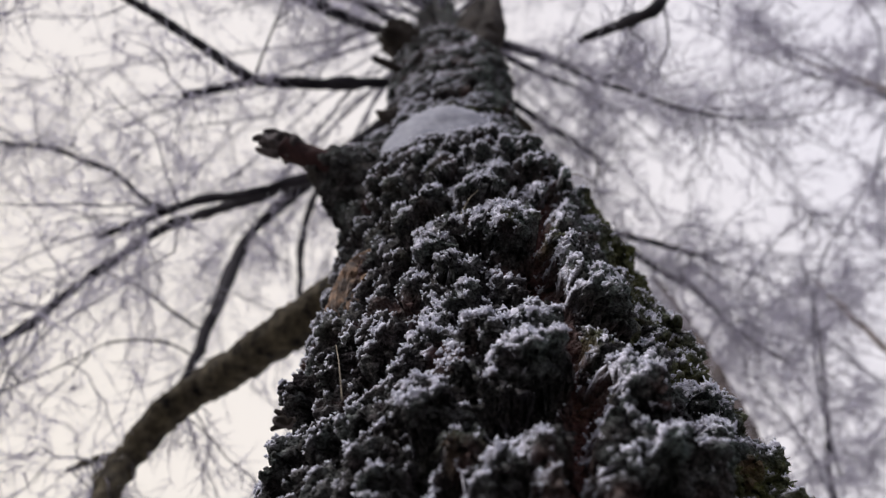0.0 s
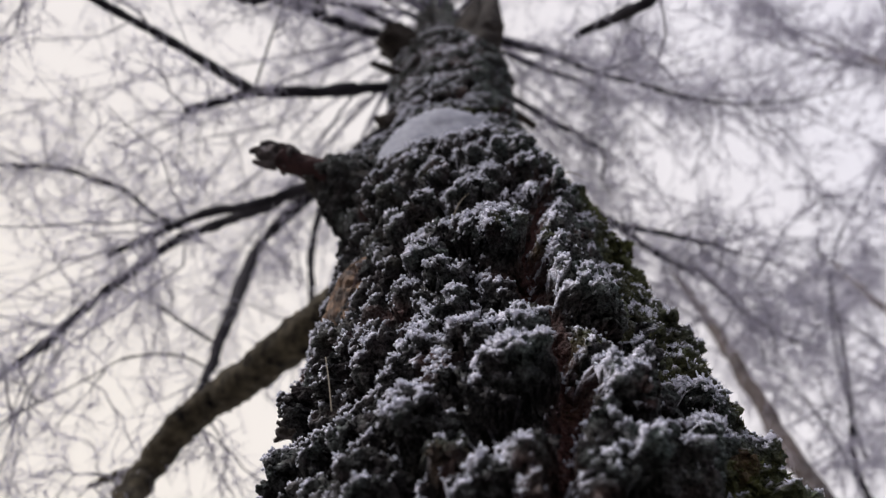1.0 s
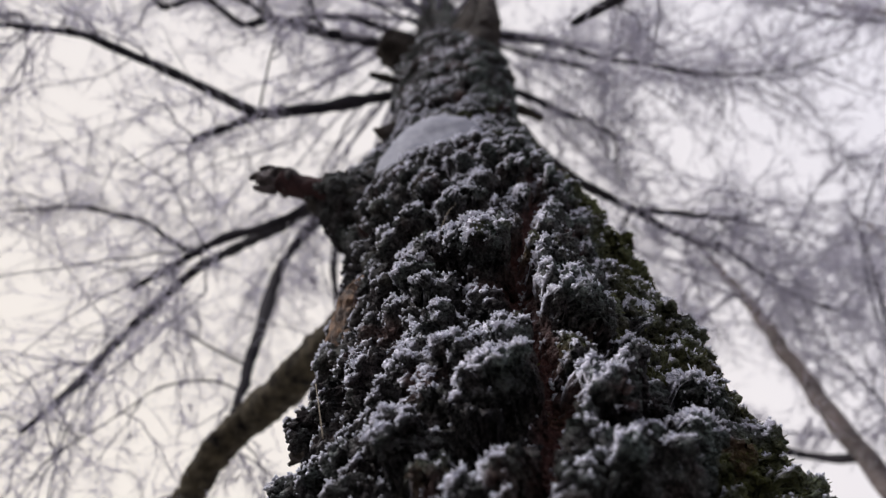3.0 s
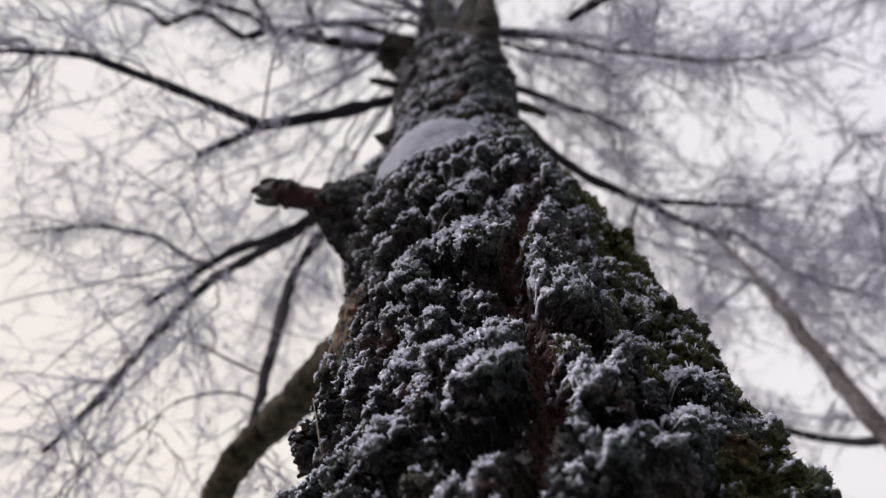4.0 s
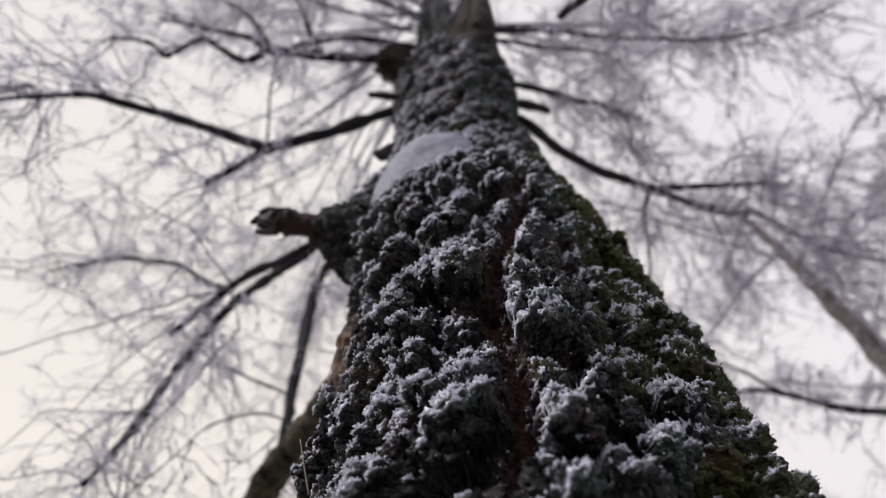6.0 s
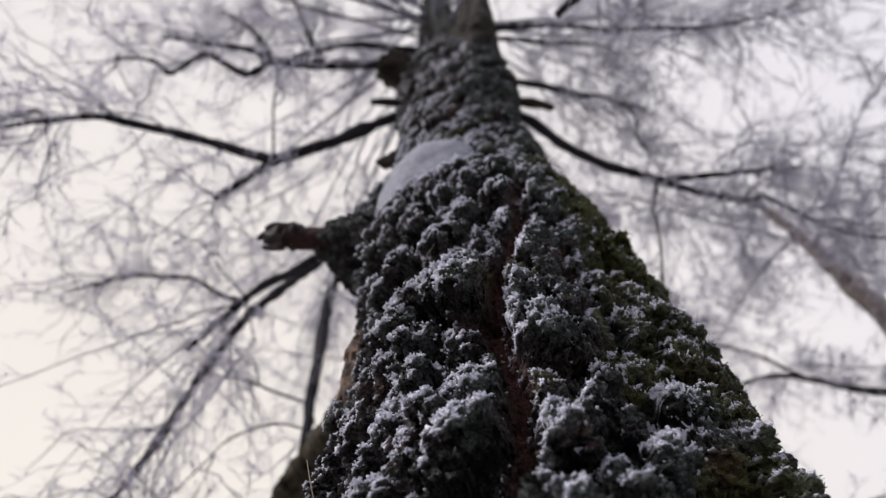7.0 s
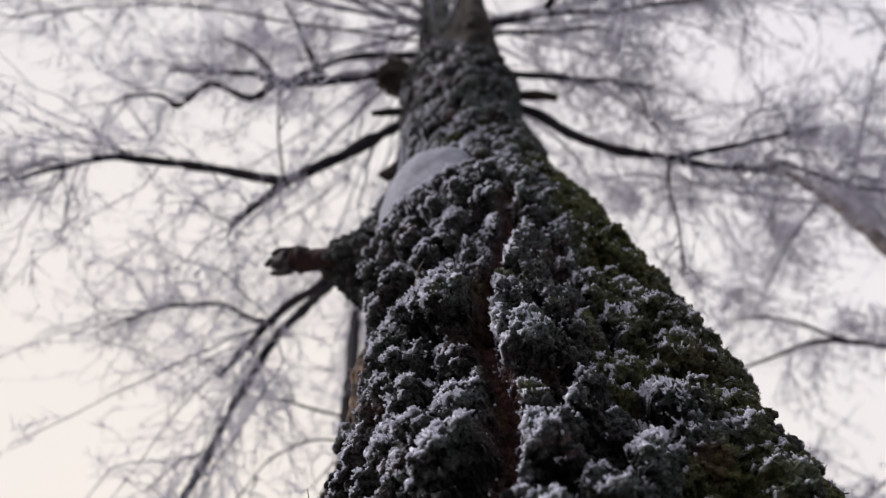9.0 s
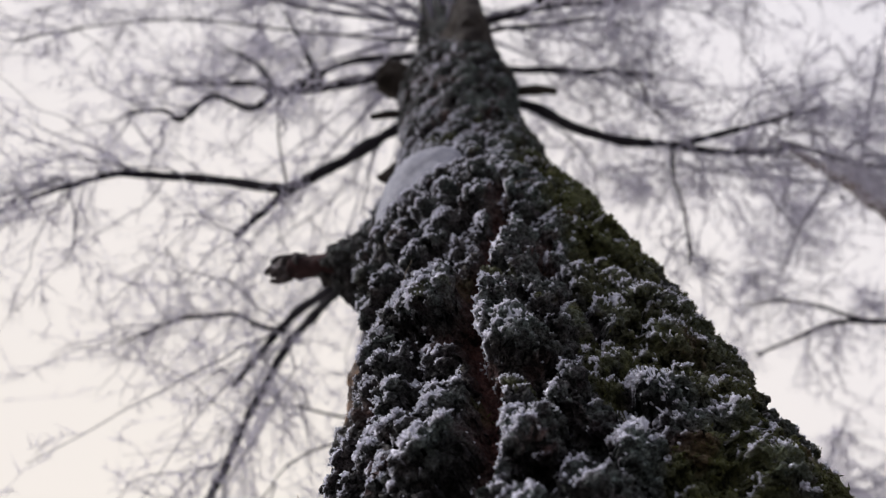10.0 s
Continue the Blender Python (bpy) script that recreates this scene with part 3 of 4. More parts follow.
def tufts(line, gen, count, size, parent, from_part=0.4, spines=380):
    """Thick tufts of feathery rime on the twig ends along a limb."""
    roots, tips, rad = [], [], []
    for _ in range(count):
        u = from_part + (1 - from_part) * gen.random()
        c = line[min(int(u * (len(line) - 1)), len(line) - 1)] + gen.normal(size=3) * size * 0.5
        s = size * (0.5 + 0.8 * gen.random())
        lean = gen.normal(size=3) * np.array([0.7, 0.7, 0.3]) + np.array([0, 0, -0.5])
        lean /= np.linalg.norm(lean)
        # a few hanging twiglets, each feathered with rime
        k = 14
        st = c + gen.normal(size=(k, 3)) * s * 0.30
        dr = lean + gen.normal(size=(k, 3)) * 0.55
        en = st + dr * (s * (0.6 + 0.8 * gen.random(k)))[:, None]
        roots.append(st), tips.append(en), rad.append(np.full(k, 0.0035))
        q = gen.integers(0, k, spines)
        f = gen.random((spines, 1))
        p = st[q] + (en[q] - st[q]) * f
        d = dr[q] * 0.6 + gen.normal(size=(spines, 3)) * 0.75
        d /= np.linalg.norm(d, axis=1, keepdims=True)
        roots.append(p), tips.append(p + d * (0.03 + 0.06 * gen.random((spines, 1)))), rad.append(0.0022 + 0.0022 * gen.random(spines))
    v, f = spikes(np.vstack(roots), np.vstack(tips), np.concatenate(rad))
    under(mesh_from("rime_tuft", v, f, TWIG, None, "feathery tufts of white rime", kind="stuff"), parent)


def limb(k, pts, ra, rb, subs, slen, bare=0.25):
    """One of the limbs that can be followed by eye, with its branchlets and twigs."""
    ob, line, rad = branch(pts, ra, rb, parent=birch, seed=40 + 13 * k)
    twigs_on(line, np.random.default_rng(300 + k), int(subs * 1.1 + 1), slen * 0.72, 5, 0.26, ob, bare)


# path, radii at both ends, number and length of the branchlets
limb(0, [(-0.08, 0.52, 4.02), (-0.20, 0.51, 3.93), (-0.43, 0.48, 3.77), (-0.63, 0.46, 3.70)], 0.024, 0.017, 3, 0.5)
limb(1, [(-0.63, 0.46, 3.70), (-0.71, 0.46, 3.58), (-0.79, 0.46, 3.48)], 0.017, 0.008, 4, 0.4)
limb(2, [(-0.62, 0.46, 3.69), (-0.80, 0.37, 3.80), (-1.00, 0.26, 3.88), (-1.24, 0.13, 3.94), (-1.36, 0.08, 3.86), (-1.48, 0.03, 3.74)], 0.019, 0.008, 26, 0.7)
limb(3, [(-0.10, 0.60, 3.40), (-0.52, 0.78, 3.58), (-0.64, 0.83, 3.60), (-0.81, 0.92, 3.72), (-1.01, 1.01, 3.81), (-1.14, 1.07, 3.71), (-1.24, 1.11, 3.51), (-1.31, 1.15, 3.32), (-1.37, 1.17, 3.16), (-1.42, 1.18, 3.09)], 0.024, 0.011, 12, 0.8, 0.6)
limb(4, [(-0.12, 0.62, 3.30), (-0.43, 0.69, 3.35), (-0.60, 0.75, 3.40), (-0.79, 0.80, 3.48), (-0.95, 0.85, 3.44), (-1.10, 0.90, 3.42)], 0.019, 0.011, 12, 0.7, 0.65)
limb(5, [(-0.99, 0.94, 3.76), (-1.09, 0.97, 3.90), (-1.21, 0.98, 4.05), (-1.42, 0.97, 4.33), (-1.58, 0.94, 4.41), (-1.72, 0.89, 4.43), (-1.85, 0.86, 4.39), (-2.02, 0.83, 4.35)], 0.014, 0.006, 22, 0.7)
limb(6, [(-0.10, 0.68, 4.50), (-0.45, 0.98, 4.75), (-0.75, 1.22, 4.80), (-0.93, 1.36, 4.60), (-0.92, 1.36, 4.15), (-0.84, 1.29, 3.70), (-0.82, 1.28, 3.50), (-0.80, 1.27, 3.34), (-0.79, 1.27, 3.22), (-0.79, 1.28, 3.05)], 0.036, 0.009, 6, 0.5, 0.8)
limb(7, [(-0.07, 0.74, 4.70), (-0.35, 0.98, 5.05), (-0.62, 1.22, 5.12), (-0.68, 1.31, 4.88), (-0.67, 1.36, 4.49), (-0.61, 1.39, 4.11), (-0.57, 1.39, 3.87), (-0.53, 1.38, 3.61)], 0.022, 0.010, 6, 0.5, 0.8)
limb(8, [(0.10, 0.62, 4.10), (0.24, 0.73, 4.12), (0.34, 0.84, 3.98), (0.48, 0.96, 3.90), (0.65, 1.09, 3.94), (0.80, 1.22, 3.98), (1.05, 1.43, 4.20)], 0.020, 0.012, 14, 0.6)
limb(9, [(1.05, 1.43, 4.20), (1.14, 1.52, 4.42), (1.22, 1.59, 4.36), (1.30, 1.65, 4.26), (1.46, 1.80, 4.34), (1.80, 2.08, 4.60)], 0.014, 0.006, 22, 0.7)
limb(10, [(0.68, 1.10, 3.95), (0.87, 1.16, 3.98), (1.12, 1.32, 4.24), (1.36, 1.48, 4.48)], 0.013, 0.005, 16, 0.6)
limb(11, [(0.08, 0.60, 4.66), (0.26, 0.71, 4.72), (0.40, 0.80, 4.77), (0.52, 0.88, 4.76), (0.66, 0.97, 4.85), (0.80, 1.08, 4.82)], 0.018, 0.008, 22, 0.6)
limb(12, [(0.05, 0.56, 5.9), (0.30, 0.62, 5.84), (0.51, 0.67, 5.74), (0.68, 0.71, 5.56), (0.83, 0.76, 5.33)], 0.022, 0.015, 12, 0.6)
limb(13, [(0.83, 0.76, 5.33), (1.00, 0.79, 5.70), (1.25, 0.86, 6.40), (1.50, 0.93, 7.10)], 0.013, 0.006, 22, 0.8)
limb(14, [(0.83, 0.76, 5.33), (1.00, 0.79, 5.18), (1.15, 0.82, 5.00), (1.36, 0.87, 5.00), (1.70, 0.96, 5.30), (2.40, 1.15, 6.20)], 0.012, 0.005, 30, 0.8)
limb(15, [(0.05, 0.60, 5.65), (0.28, 0.64, 5.60), (0.46, 0.70, 5.42), (0.72, 0.79, 5.30), (0.80, 0.82, 4.95)], 0.016, 0.006, 20, 0.7)
limb(16, [(-0.05, 0.50, 4.72), (-0.27, 0.41, 4.62), (-0.48, 0.31, 4.48), (-0.57, 0.27, 4.46), (-0.72, 0.22, 4.55)], 0.028, 0.016, 5, 0.5)
limb(17, [(-0.72, 0.22, 4.55), (-0.77, 0.21, 4.30), (-0.94, 0.11, 4.53), (-0.99, 0.09, 4.49), (-1.06, 0.10, 4.32), (-1.19, 0.04, 4.53), (-1.37, -0.03, 4.59)], 0.017, 0.007, 9, 0.7)
limb(18, [(-0.68, 0.23, 4.46), (-0.84, 0.14, 4.98), (-1.02, 0.06, 5.50), (-1.30, -0.05, 6.10)], 0.018, 0.008, 10, 0.7)
limb(19, [(-0.73, 0.21, 4.54), (-0.84, 0.15, 4.73), (-1.12, 0.04, 4.94), (-1.32, -0.04, 5.09)], 0.015, 0.008, 8, 0.6)
limb(20, [(-0.46, 0.28, 4.30), (-0.56, 0.22, 4.75), (-0.66, 0.15, 5.25), (-0.95, -0.05, 6.60)], 0.019, 0.009, 9, 0.7)
limb(21, [(-0.08, 0.48, 4.95), (-0.24, 0.39, 4.89), (-0.40, 0.30, 4.80), (-0.54, 0.25, 4.60), (-0.68, 0.23, 4.46)], 0.019, 0.012, 5, 0.6)
limb(22, [(0.05, 0.50, 5.2), (0.60, 0.02, 5.3), (0.98, -0.20, 4.7), (0.80, 0.02, 3.9), (0.60, 0.18, 3.38), (0.52, 0.23, 3.38), (0.46, 0.27, 3.47), (0.41, 0.30, 3.50)], 0.024, 0.011, 8, 0.4)
limb(23, [(-0.80, 1.27, 3.30), (-0.92, 1.25, 3.36), (-1.06, 1.22, 3.31), (-1.15, 1.23, 3.21), (-1.23, 1.24, 3.13), (-1.31, 1.24, 3.03)], 0.004, 0.002, 7, 0.4, 0.4)
limb(24, [(-0.81, 1.26, 3.44), (-0.96, 1.22, 3.54), (-1.08, 1.18, 3.62), (-1.22, 1.12, 3.65)], 0.005, 0.003, 6, 0.4, 0.4)
limb(25, [(0.64, 1.08, 3.95), (0.58, 1.16, 3.86), (0.55, 1.19, 3.70), (0.49, 1.22, 3.46), (0.45, 1.22, 3.34)], 0.006, 0.003, 4, 0.3, 0.4)
limb(26, [(0.66, 0.97, 4.84), (0.69, 0.95, 4.45), (0.68, 1.06, 4.40), (0.70, 1.10, 4.30)], 0.005, 0.003, 4, 0.3, 0.4)
limb(27, [(-0.63, 0.46, 3.71), (-0.54, 0.29, 3.67), (-0.52, 0.17, 3.92)], 0.004, 0.0025, 3, 0.3, 0.4)
limb(28, [(-0.02, 0.46, 5.0), (-0.63, 0.07, 5.20), (-1.21, -0.28, 5.56), (-1.58, -0.48, 5.36), (-1.86, -0.60, 5.11)], 0.007, 0.003, 14, 0.7)
limb(29, [(0.02, 0.44, 5.5), (-0.63, 0.05, 5.92), (-1.29, -0.42, 6.75), (-1.83, -0.70, 6.44), (-2.21, -0.83, 6.14)], 0.008, 0.003, 16, 0.8)

# the heavy olive limb that leaves low on the far side and forks
ob, line, rad = branch([(-0.12, 0.66, 2.66), (-0.24, 0.78, 2.78), (-0.39, 0.90, 2.80), (-0.52, 1.01, 2.84), (-0.66, 1.13, 2.88), (-0.77, 1.22, 2.85), (-0.82, 1.26, 2.76), (-0.80, 1.24, 2.60), (-0.76, 1.22, 2.40)], 0.058, 0.026, parent=birch, material=LIMB, sides=20, n=110, seed=900, knobby=0.13, lumpy=0.45, label="thick olive-brown limb that bends and forks")
twigs_on(line, np.random.default_rng(77), 6, 0.4, 5, 0.24, ob, 0.5)
ob, line, rad = branch([(-0.80, 1.25, 2.78), (-0.92, 1.35, 2.90), (-1.05, 1.46, 3.02), (-1.18, 1.56, 3.10)], 0.018, 0.008, parent=birch, material=LIMB, seed=930)
twigs_on(line, np.random.default_rng(78), 10, 0.5, 5, 0.24, ob)

# above the whorl the trunk forks into pale stems
for k, (pts, ra, rb) in enumerate((
    ([(0.085, 0.49, 3.85), (0.130, 0.445, 4.3), (0.160, 0.42, 4.8), (0.200, 0.40, 5.8), (0.3, 0.38, 8.0)], 0.118, 0.02),
    ([(0.06, 0.47, 3.75), (0.16, 0.38, 4.05), (0.200, 0.340, 4.25), (0.230, 0.30, 4.8), (0.27, 0.22, 5.8)], 0.062, 0.015),
)):
    branch(pts, ra, rb, "stem", BARK_PLAIN, birch, 70, 24, 0.14, "", 1500 + 31 * k, lumpy=0.5)

# limbs of the high crown, too many and too soft to follow
gen = np.random.default_rng(12)
for k in range(44):
    z = 4.9 + 4.6 * gen.random()
    a = 2.4 * k + 0.5 * gen.normal()
    c = axis_at(np.asarray(z))
    ln = (1.3 + 1.5 * gen.random()) * (1.15 - (z - 4.9) / 7)
    d = np.array([math.cos(a), math.sin(a), 0.35 + 0.5 * gen.random()])
    p = np.array([c[0], c[1], z])
    pts = [p, p + d * ln * 0.35, p + d * ln * 0.7 + gen.normal(size=3) * 0.08, p + d * ln + gen.normal(size=3) * 0.15 - np.array([0, 0, 0.15 * ln])]
    ob, line, rad = branch(pts, 0.013, 0.004, material=RIMED_LIMB, parent=birch, n=16, sides=6, seed=2000 + 7 * k)
    twigs_on(line, gen, 15, 0.55, 5, 0.26, ob, 0.38, fine=0.0014, tertiary=9)
    if k % 2:
        tufts(line, gen, 2, 0.24, ob, 0.6, spines=280)
# weeping limbs on the far side, behind the stub
for k in range(9):
    z = 4.7 + 1.2 * gen.random()
    a = radians(112 + 7.5 * k + 4 * gen.normal())
    c = axis_at(np.asarray(z))
    out = np.array([math.cos(a), math.sin(a), 0.0])
    ln = 1.0 + 1.0 * gen.random()
    p = np.array([c[0], c[1], z])
    up = np.array([0, 0, 1.0])
    pts = [p, p + out * ln * 0.4 + up * 0.25 + 0.08 * gen.normal(size=3), p + out * ln * 0.8 + up * 0.15 + 0.10 * gen.normal(size=3), p + out * ln * 1.05 - up * 0.35, p + out * ln * 1.15 - up * 0.8]
    ob, line, rad = branch(pts, 0.006, 0.0025, material=RIMED_LIMB, parent=birch, n=20, sides=6, seed=2600 + 7 * k)
    twigs_on(line, gen, 12, 0.5, 5, 0.26, ob, 0.35, fine=0.0013, tertiary=9)


# ---- neighbouring birches ----
def slim_birch(x, y, r, top, limbs, seed, low=3.0, taper=1.15, label="slim neighbouring birch with pale bark and rimed crown"):
    g = np.random.default_rng(seed)
    tree = tagged(new("birch_tree"), label=label, category="tree", group="neighbouring birches")
    tree.location = (x, y, 0)
    bpy.context.view_layer.update()
    ob, line, rad = branch([(x, y, -0.1), (x + 0.01, y, top * 0.3), (x, y + 0.02, top * 0.6), (x + 0.02, y, top * 0.85), (x, y, top)], r, 0.012, "trunk", FAR_BARK, tree, 60, 12, 0.05, "", seed, taper)
    for k in range(limbs):
        u = low / top + (1 - low / top) * g.random()
        i = min(int(u * 59), 58)
        p = line[i]
        a = g.random() * 2 * math.pi
        ln = (0.9 + 1.1 * g.random()) * (1.25 - 0.7 * u)
        d = np.array([math.cos(a), math.sin(a), 0.5 + 0.4 * g.random()])
        pts = [p, p + d * ln * 0.4, p + d * ln * 0.75 + g.normal(size=3) * 0.07, p + d * ln - np.array([0, 0, 0.2 * ln])]
        b2, l2, r2 = branch(pts, 0.011, 0.004, material=RIMED_LIMB, parent=tree, n=14, sides=6, seed=seed + 5 * k)
        twigs_on(l2, g, 9, 0.50, 5, 0.25, b2, 0.25, fine=0.0014, tertiary=10)
        tufts(l2, g, 3, 0.28, b2, spines=300)
    return tree


near_birch = slim_birch(1.67, 2.52, 0.080, 6.6, 8, 4100, 4.6, taper=0.8)
ob, line, rad = branch([(1.67, 2.53, 4.05), (1.60, 2.70, 4.26), (1.45, 2.84, 4.55), (1.31, 2.85, 4.73), (1.15, 2.85, 4.86), (0.91, 2.89, 4.93), (0.70, 2.92, 4.97)], 0.024, 0.006, parent=near_birch, seed=4300)
twigs_on(line, np.random.default_rng(79), 14, 0.5, 6, 0.26, ob)
ob, line, rad = branch([(1.31, 2.86, 4.72), (1.21, 2.86, 4.92), (1.14, 2.85, 5.07), (0.99, 2.87, 5.30), (0.81, 2.89, 5.44)], 0.012, 0.004, parent=near_birch, seed=4350)
twigs_on(line, np.random.default_rng(80), 12, 0.5, 6, 0.26, ob)
# its low limbs spread out behind the big trunk
g = np.random.default_rng(84)
for k, (x, y, z) in enumerate(((1.05, 3.25, 4.00), (1.35, 3.30, 4.15), (0.70, 3.35, 4.30), (1.50, 3.05, 3.85))):
    a, b = np.array([1.67, 2.53, 3.1 + 0.12 * k]), np.array([x, y, z])
    ob, line, rad = branch([a, a + (b - a) * 0.45 + np.array([0, 0, 0.12]), a + (b - a) * 0.8 + 0.05 * g.normal(size=3), b], 0.009, 0.003, material=RIMED_LIMB, parent=near_birch, n=18, sides=6, seed=4400 + 9 * k)
    twigs_on(line, g, 9, 0.45, 5, 0.25, ob, 0.4, fine=0.0013, tertiary=9)
    tufts(line, g, 2, 0.20, ob, 0.6, spines=200)
side_birch = slim_birch(3.6, 1.2, 0.10, 9.0, 16, 4500)
ob, line, rad = branch([(3.58, 1.2, 6.7), (3.0, 1.7, 6.3), (2.5, 2.08, 5.75), (2.40, 2.50, 5.42), (2.52, 3.05, 5.22), (2.60, 3.30, 5.1)], 0.007, 0.010, material=RIMED_LIMB, parent=side_birch, seed=4380)
twigs_on(line, np.random.default_rng(81), 14, 0.5, 6, 0.26, ob)
back_birch = slim_birch(2.74, 4.2, 0.09, 9.5, 14, 4700)
ob, line, rad = branch([(2.74, 4.18, 4.2), (2.5, 3.5, 4.5), (2.42, 3.19, 4.94), (2.57, 3.07, 5.35), (2.76, 2.89, 5.92), (2.93, 2.73, 6.5), (3.1, 2.6, 7.2)], 0.024, 0.010, parent=back_birch, seed=4760)
twigs_on(line, np.random.default_rng(83), 16, 0.5, 6, 0.26, ob)
slim_birch(4.0, 3.5, 0.10, 8.8, 10, 5300, 4.8)
slim_birch(0.6, 5.2, 0.11, 9.0, 12, 4900)

# ---- what clings to the big trunk ----
def snow_cap():
    """A smooth pillow of snow lodged on the ledge above the burls."""
    na, nr = 60, 26
    t = np.linspace(0, 2 * math.pi, na, endpoint=False)
    rr = np.linspace(0, 1, nr)
    V = []
    for q in rr:
        a = -106 + 30 * q * np.cos(t) * (1 + 0.06 * np.sin(3 * t))
        z = 2.575 + 0.104 * q * np.sin(t) + 0.03 * q * np.cos(t)
        thick = 0.060 * (0.44 + 0.60 * q * np.sin(t)) * np.sqrt(max(1 - q * q, 0)) ** 0.8 - 0.006
        c = axis_at(z)
        r = base_radius(z) + thick
        V.append(np.stack([c[:, 0] + r * np.cos(np.radians(a)), c[:, 1] + r * np.sin(np.radians(a)), z], 1))
    for q in rr[::-1][1:]:
        a = -106 + 30 * q * np.cos(t)
        z = 2.575 + 0.104 * q * np.sin(t) + 0.03 * q * np.cos(t)
        c = axis_at(z)
        r = base_radius(z) - 0.03
        V.append(np.stack([c[:, 0] + r * np.cos(np.radians(a)), c[:, 1] + r * np.sin(np.radians(a)), z], 1))
    V = np.vstack(V)
    V = V + 0.006 * np.stack([fbm(V, 25.0, 3, 1), fbm(V, 25.0, 3, 2), fbm(V, 25.0, 3, 3)], 1)
    m = len(V) // na
    idx = np.arange(len(V)).reshape(m, na)
    nx = np.roll(idx, -1, 1)
    f = np.stack([idx[:-1], idx[1:], nx[1:], nx[:-1]], -1).reshape(-1, 4)
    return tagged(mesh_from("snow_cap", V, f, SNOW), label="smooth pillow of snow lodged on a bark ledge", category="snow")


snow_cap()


def bare_wood():
    """A torn patch of orange wood fibres where a limb was ripped away."""
    n, m = 60, 40
    v, u = np.meshgrid(np.linspace(-1, 1, n), np.linspace(-1, 1, m), indexing="ij")
    tear = np.stack([v.ravel() * 1.0, np.zeros(n * m), np.sign(u).ravel() * 2.0], 1)
    w = 0.45 + 0.55 * np.sqrt(np.clip(1 - v**2, 0, 1)) + 0.5 * fbm(tear, 6.0, 3, 14).reshape(n, m)
    az = -140 + 9.0 * u * w + 3.0 * v
    ends = np.stack([u.ravel(), np.zeros(n * m), np.sign(v).ravel() * 2.0], 1)
    z = 2.085 + 0.085 * v * (1 + 0.45 * fbm(ends, 7.0, 3, 15).reshape(n, m))
    c = axis_at(z)
    p = np.stack([u.ravel() * 0.02, v.ravel() * 0.003, np.zeros(n * m)], 1)
    r = base_radius(z) + 0.001 - 0.020 * np.abs(u) ** 3 - 0.020 * np.abs(v) ** 4 + 0.018 * fbm(p, 420.0, 3, 4).reshape(n, m)
    V = np.stack([c[..., 0] + r * np.cos(np.radians(az)), c[..., 1] + r * np.sin(np.radians(az)), z], -1).reshape(-1, 3)
    idx = np.arange(n * m).reshape(n, m)
    f = np.stack([idx[:-1, :-1], idx[:-1, 1:], idx[1:, 1:], idx[1:, :-1]], -1).reshape(-1, 4)
    under(mesh_from("bare_wood", V, f, SCAR, None, "torn orange wood fibres"), birch)


bare_wood()


def stub():
    """The snapped branch stub: red-brown wood and a ragged bark end."""
    core, l2, r2 = branch([(-0.13, 0.42, 2.47), (-0.215, 0.385, 2.50), (-0.25, 0.375, 2.512), (-0.293, 0.362, 2.525)], 0.0225, 0.0205, "branch_stub", WOOD, birch, 40, 18, 0.06, "snapped branch stub of bare red-brown wood", 72)
    branch([(-0.268, 0.370, 2.520), (-0.285, 0.364, 2.527), (-0.302, 0.359, 2.532), (-0.322, 0.354, 2.534)], 0.0225, 0.0175, "ragged_bark", RAGGED, core, 30, 24, 0.24, "ragged frosted bark end", 73, lumpy=0.75)
    branch([(-0.290, 0.352, 2.545), (-0.312, 0.345, 2.552), (-0.330, 0.342, 2.550)], 0.012, 0.006, "bark_splinter", RAGGED, core, 10, 8, 0.3, "", 171)
    branch([(-0.295, 0.372, 2.512), (-0.318, 0.368, 2.512), (-0.334, 0.364, 2.518)], 0.010, 0.004, "bark_splinter", RAGGED, core, 10, 8, 0.3, "", 172)


stub()
branch([(-0.30, 0.362, 2.545), (-0.322, 0.352, 2.540), (-0.345, 0.352, 2.536)], 0.011, 0.004, "bark_splinter", RAGGED, birch, 10, 8, 0.35, "", 173, lumpy=0.6)
# a frosted flake of bark juts out low on the back
flake, _, _ = branch([(-0.140, 0.530, 1.930), (-0.172, 0.538, 1.941), (-0.198, 0.548, 1.954)], 0.010, 0.006, "bark_flake", RAGGED, birch, 34, 16, 0.45, "jutting frosted flake of bark", 177, lumpy=1.3)
for k in range(5):
    a = 1.3 * k
    p = np.array([-0.172 - 0.004 * k, 0.540 + 0.002 * k, 1.944 + 0.002 * k])
    q = p + np.array([-0.016 - 0.004 * (k % 3), 0.012 * math.cos(a), 0.005 + 0.012 * math.sin(a)])
    branch([p, (p + q) / 2 + np.array([0, 0, 0.003]), q], 0.006, 0.0025, "bark_splinter", BARK_PLAIN, flake, 10, 7, 0.4, "", 240 + k, lumpy=0.9)
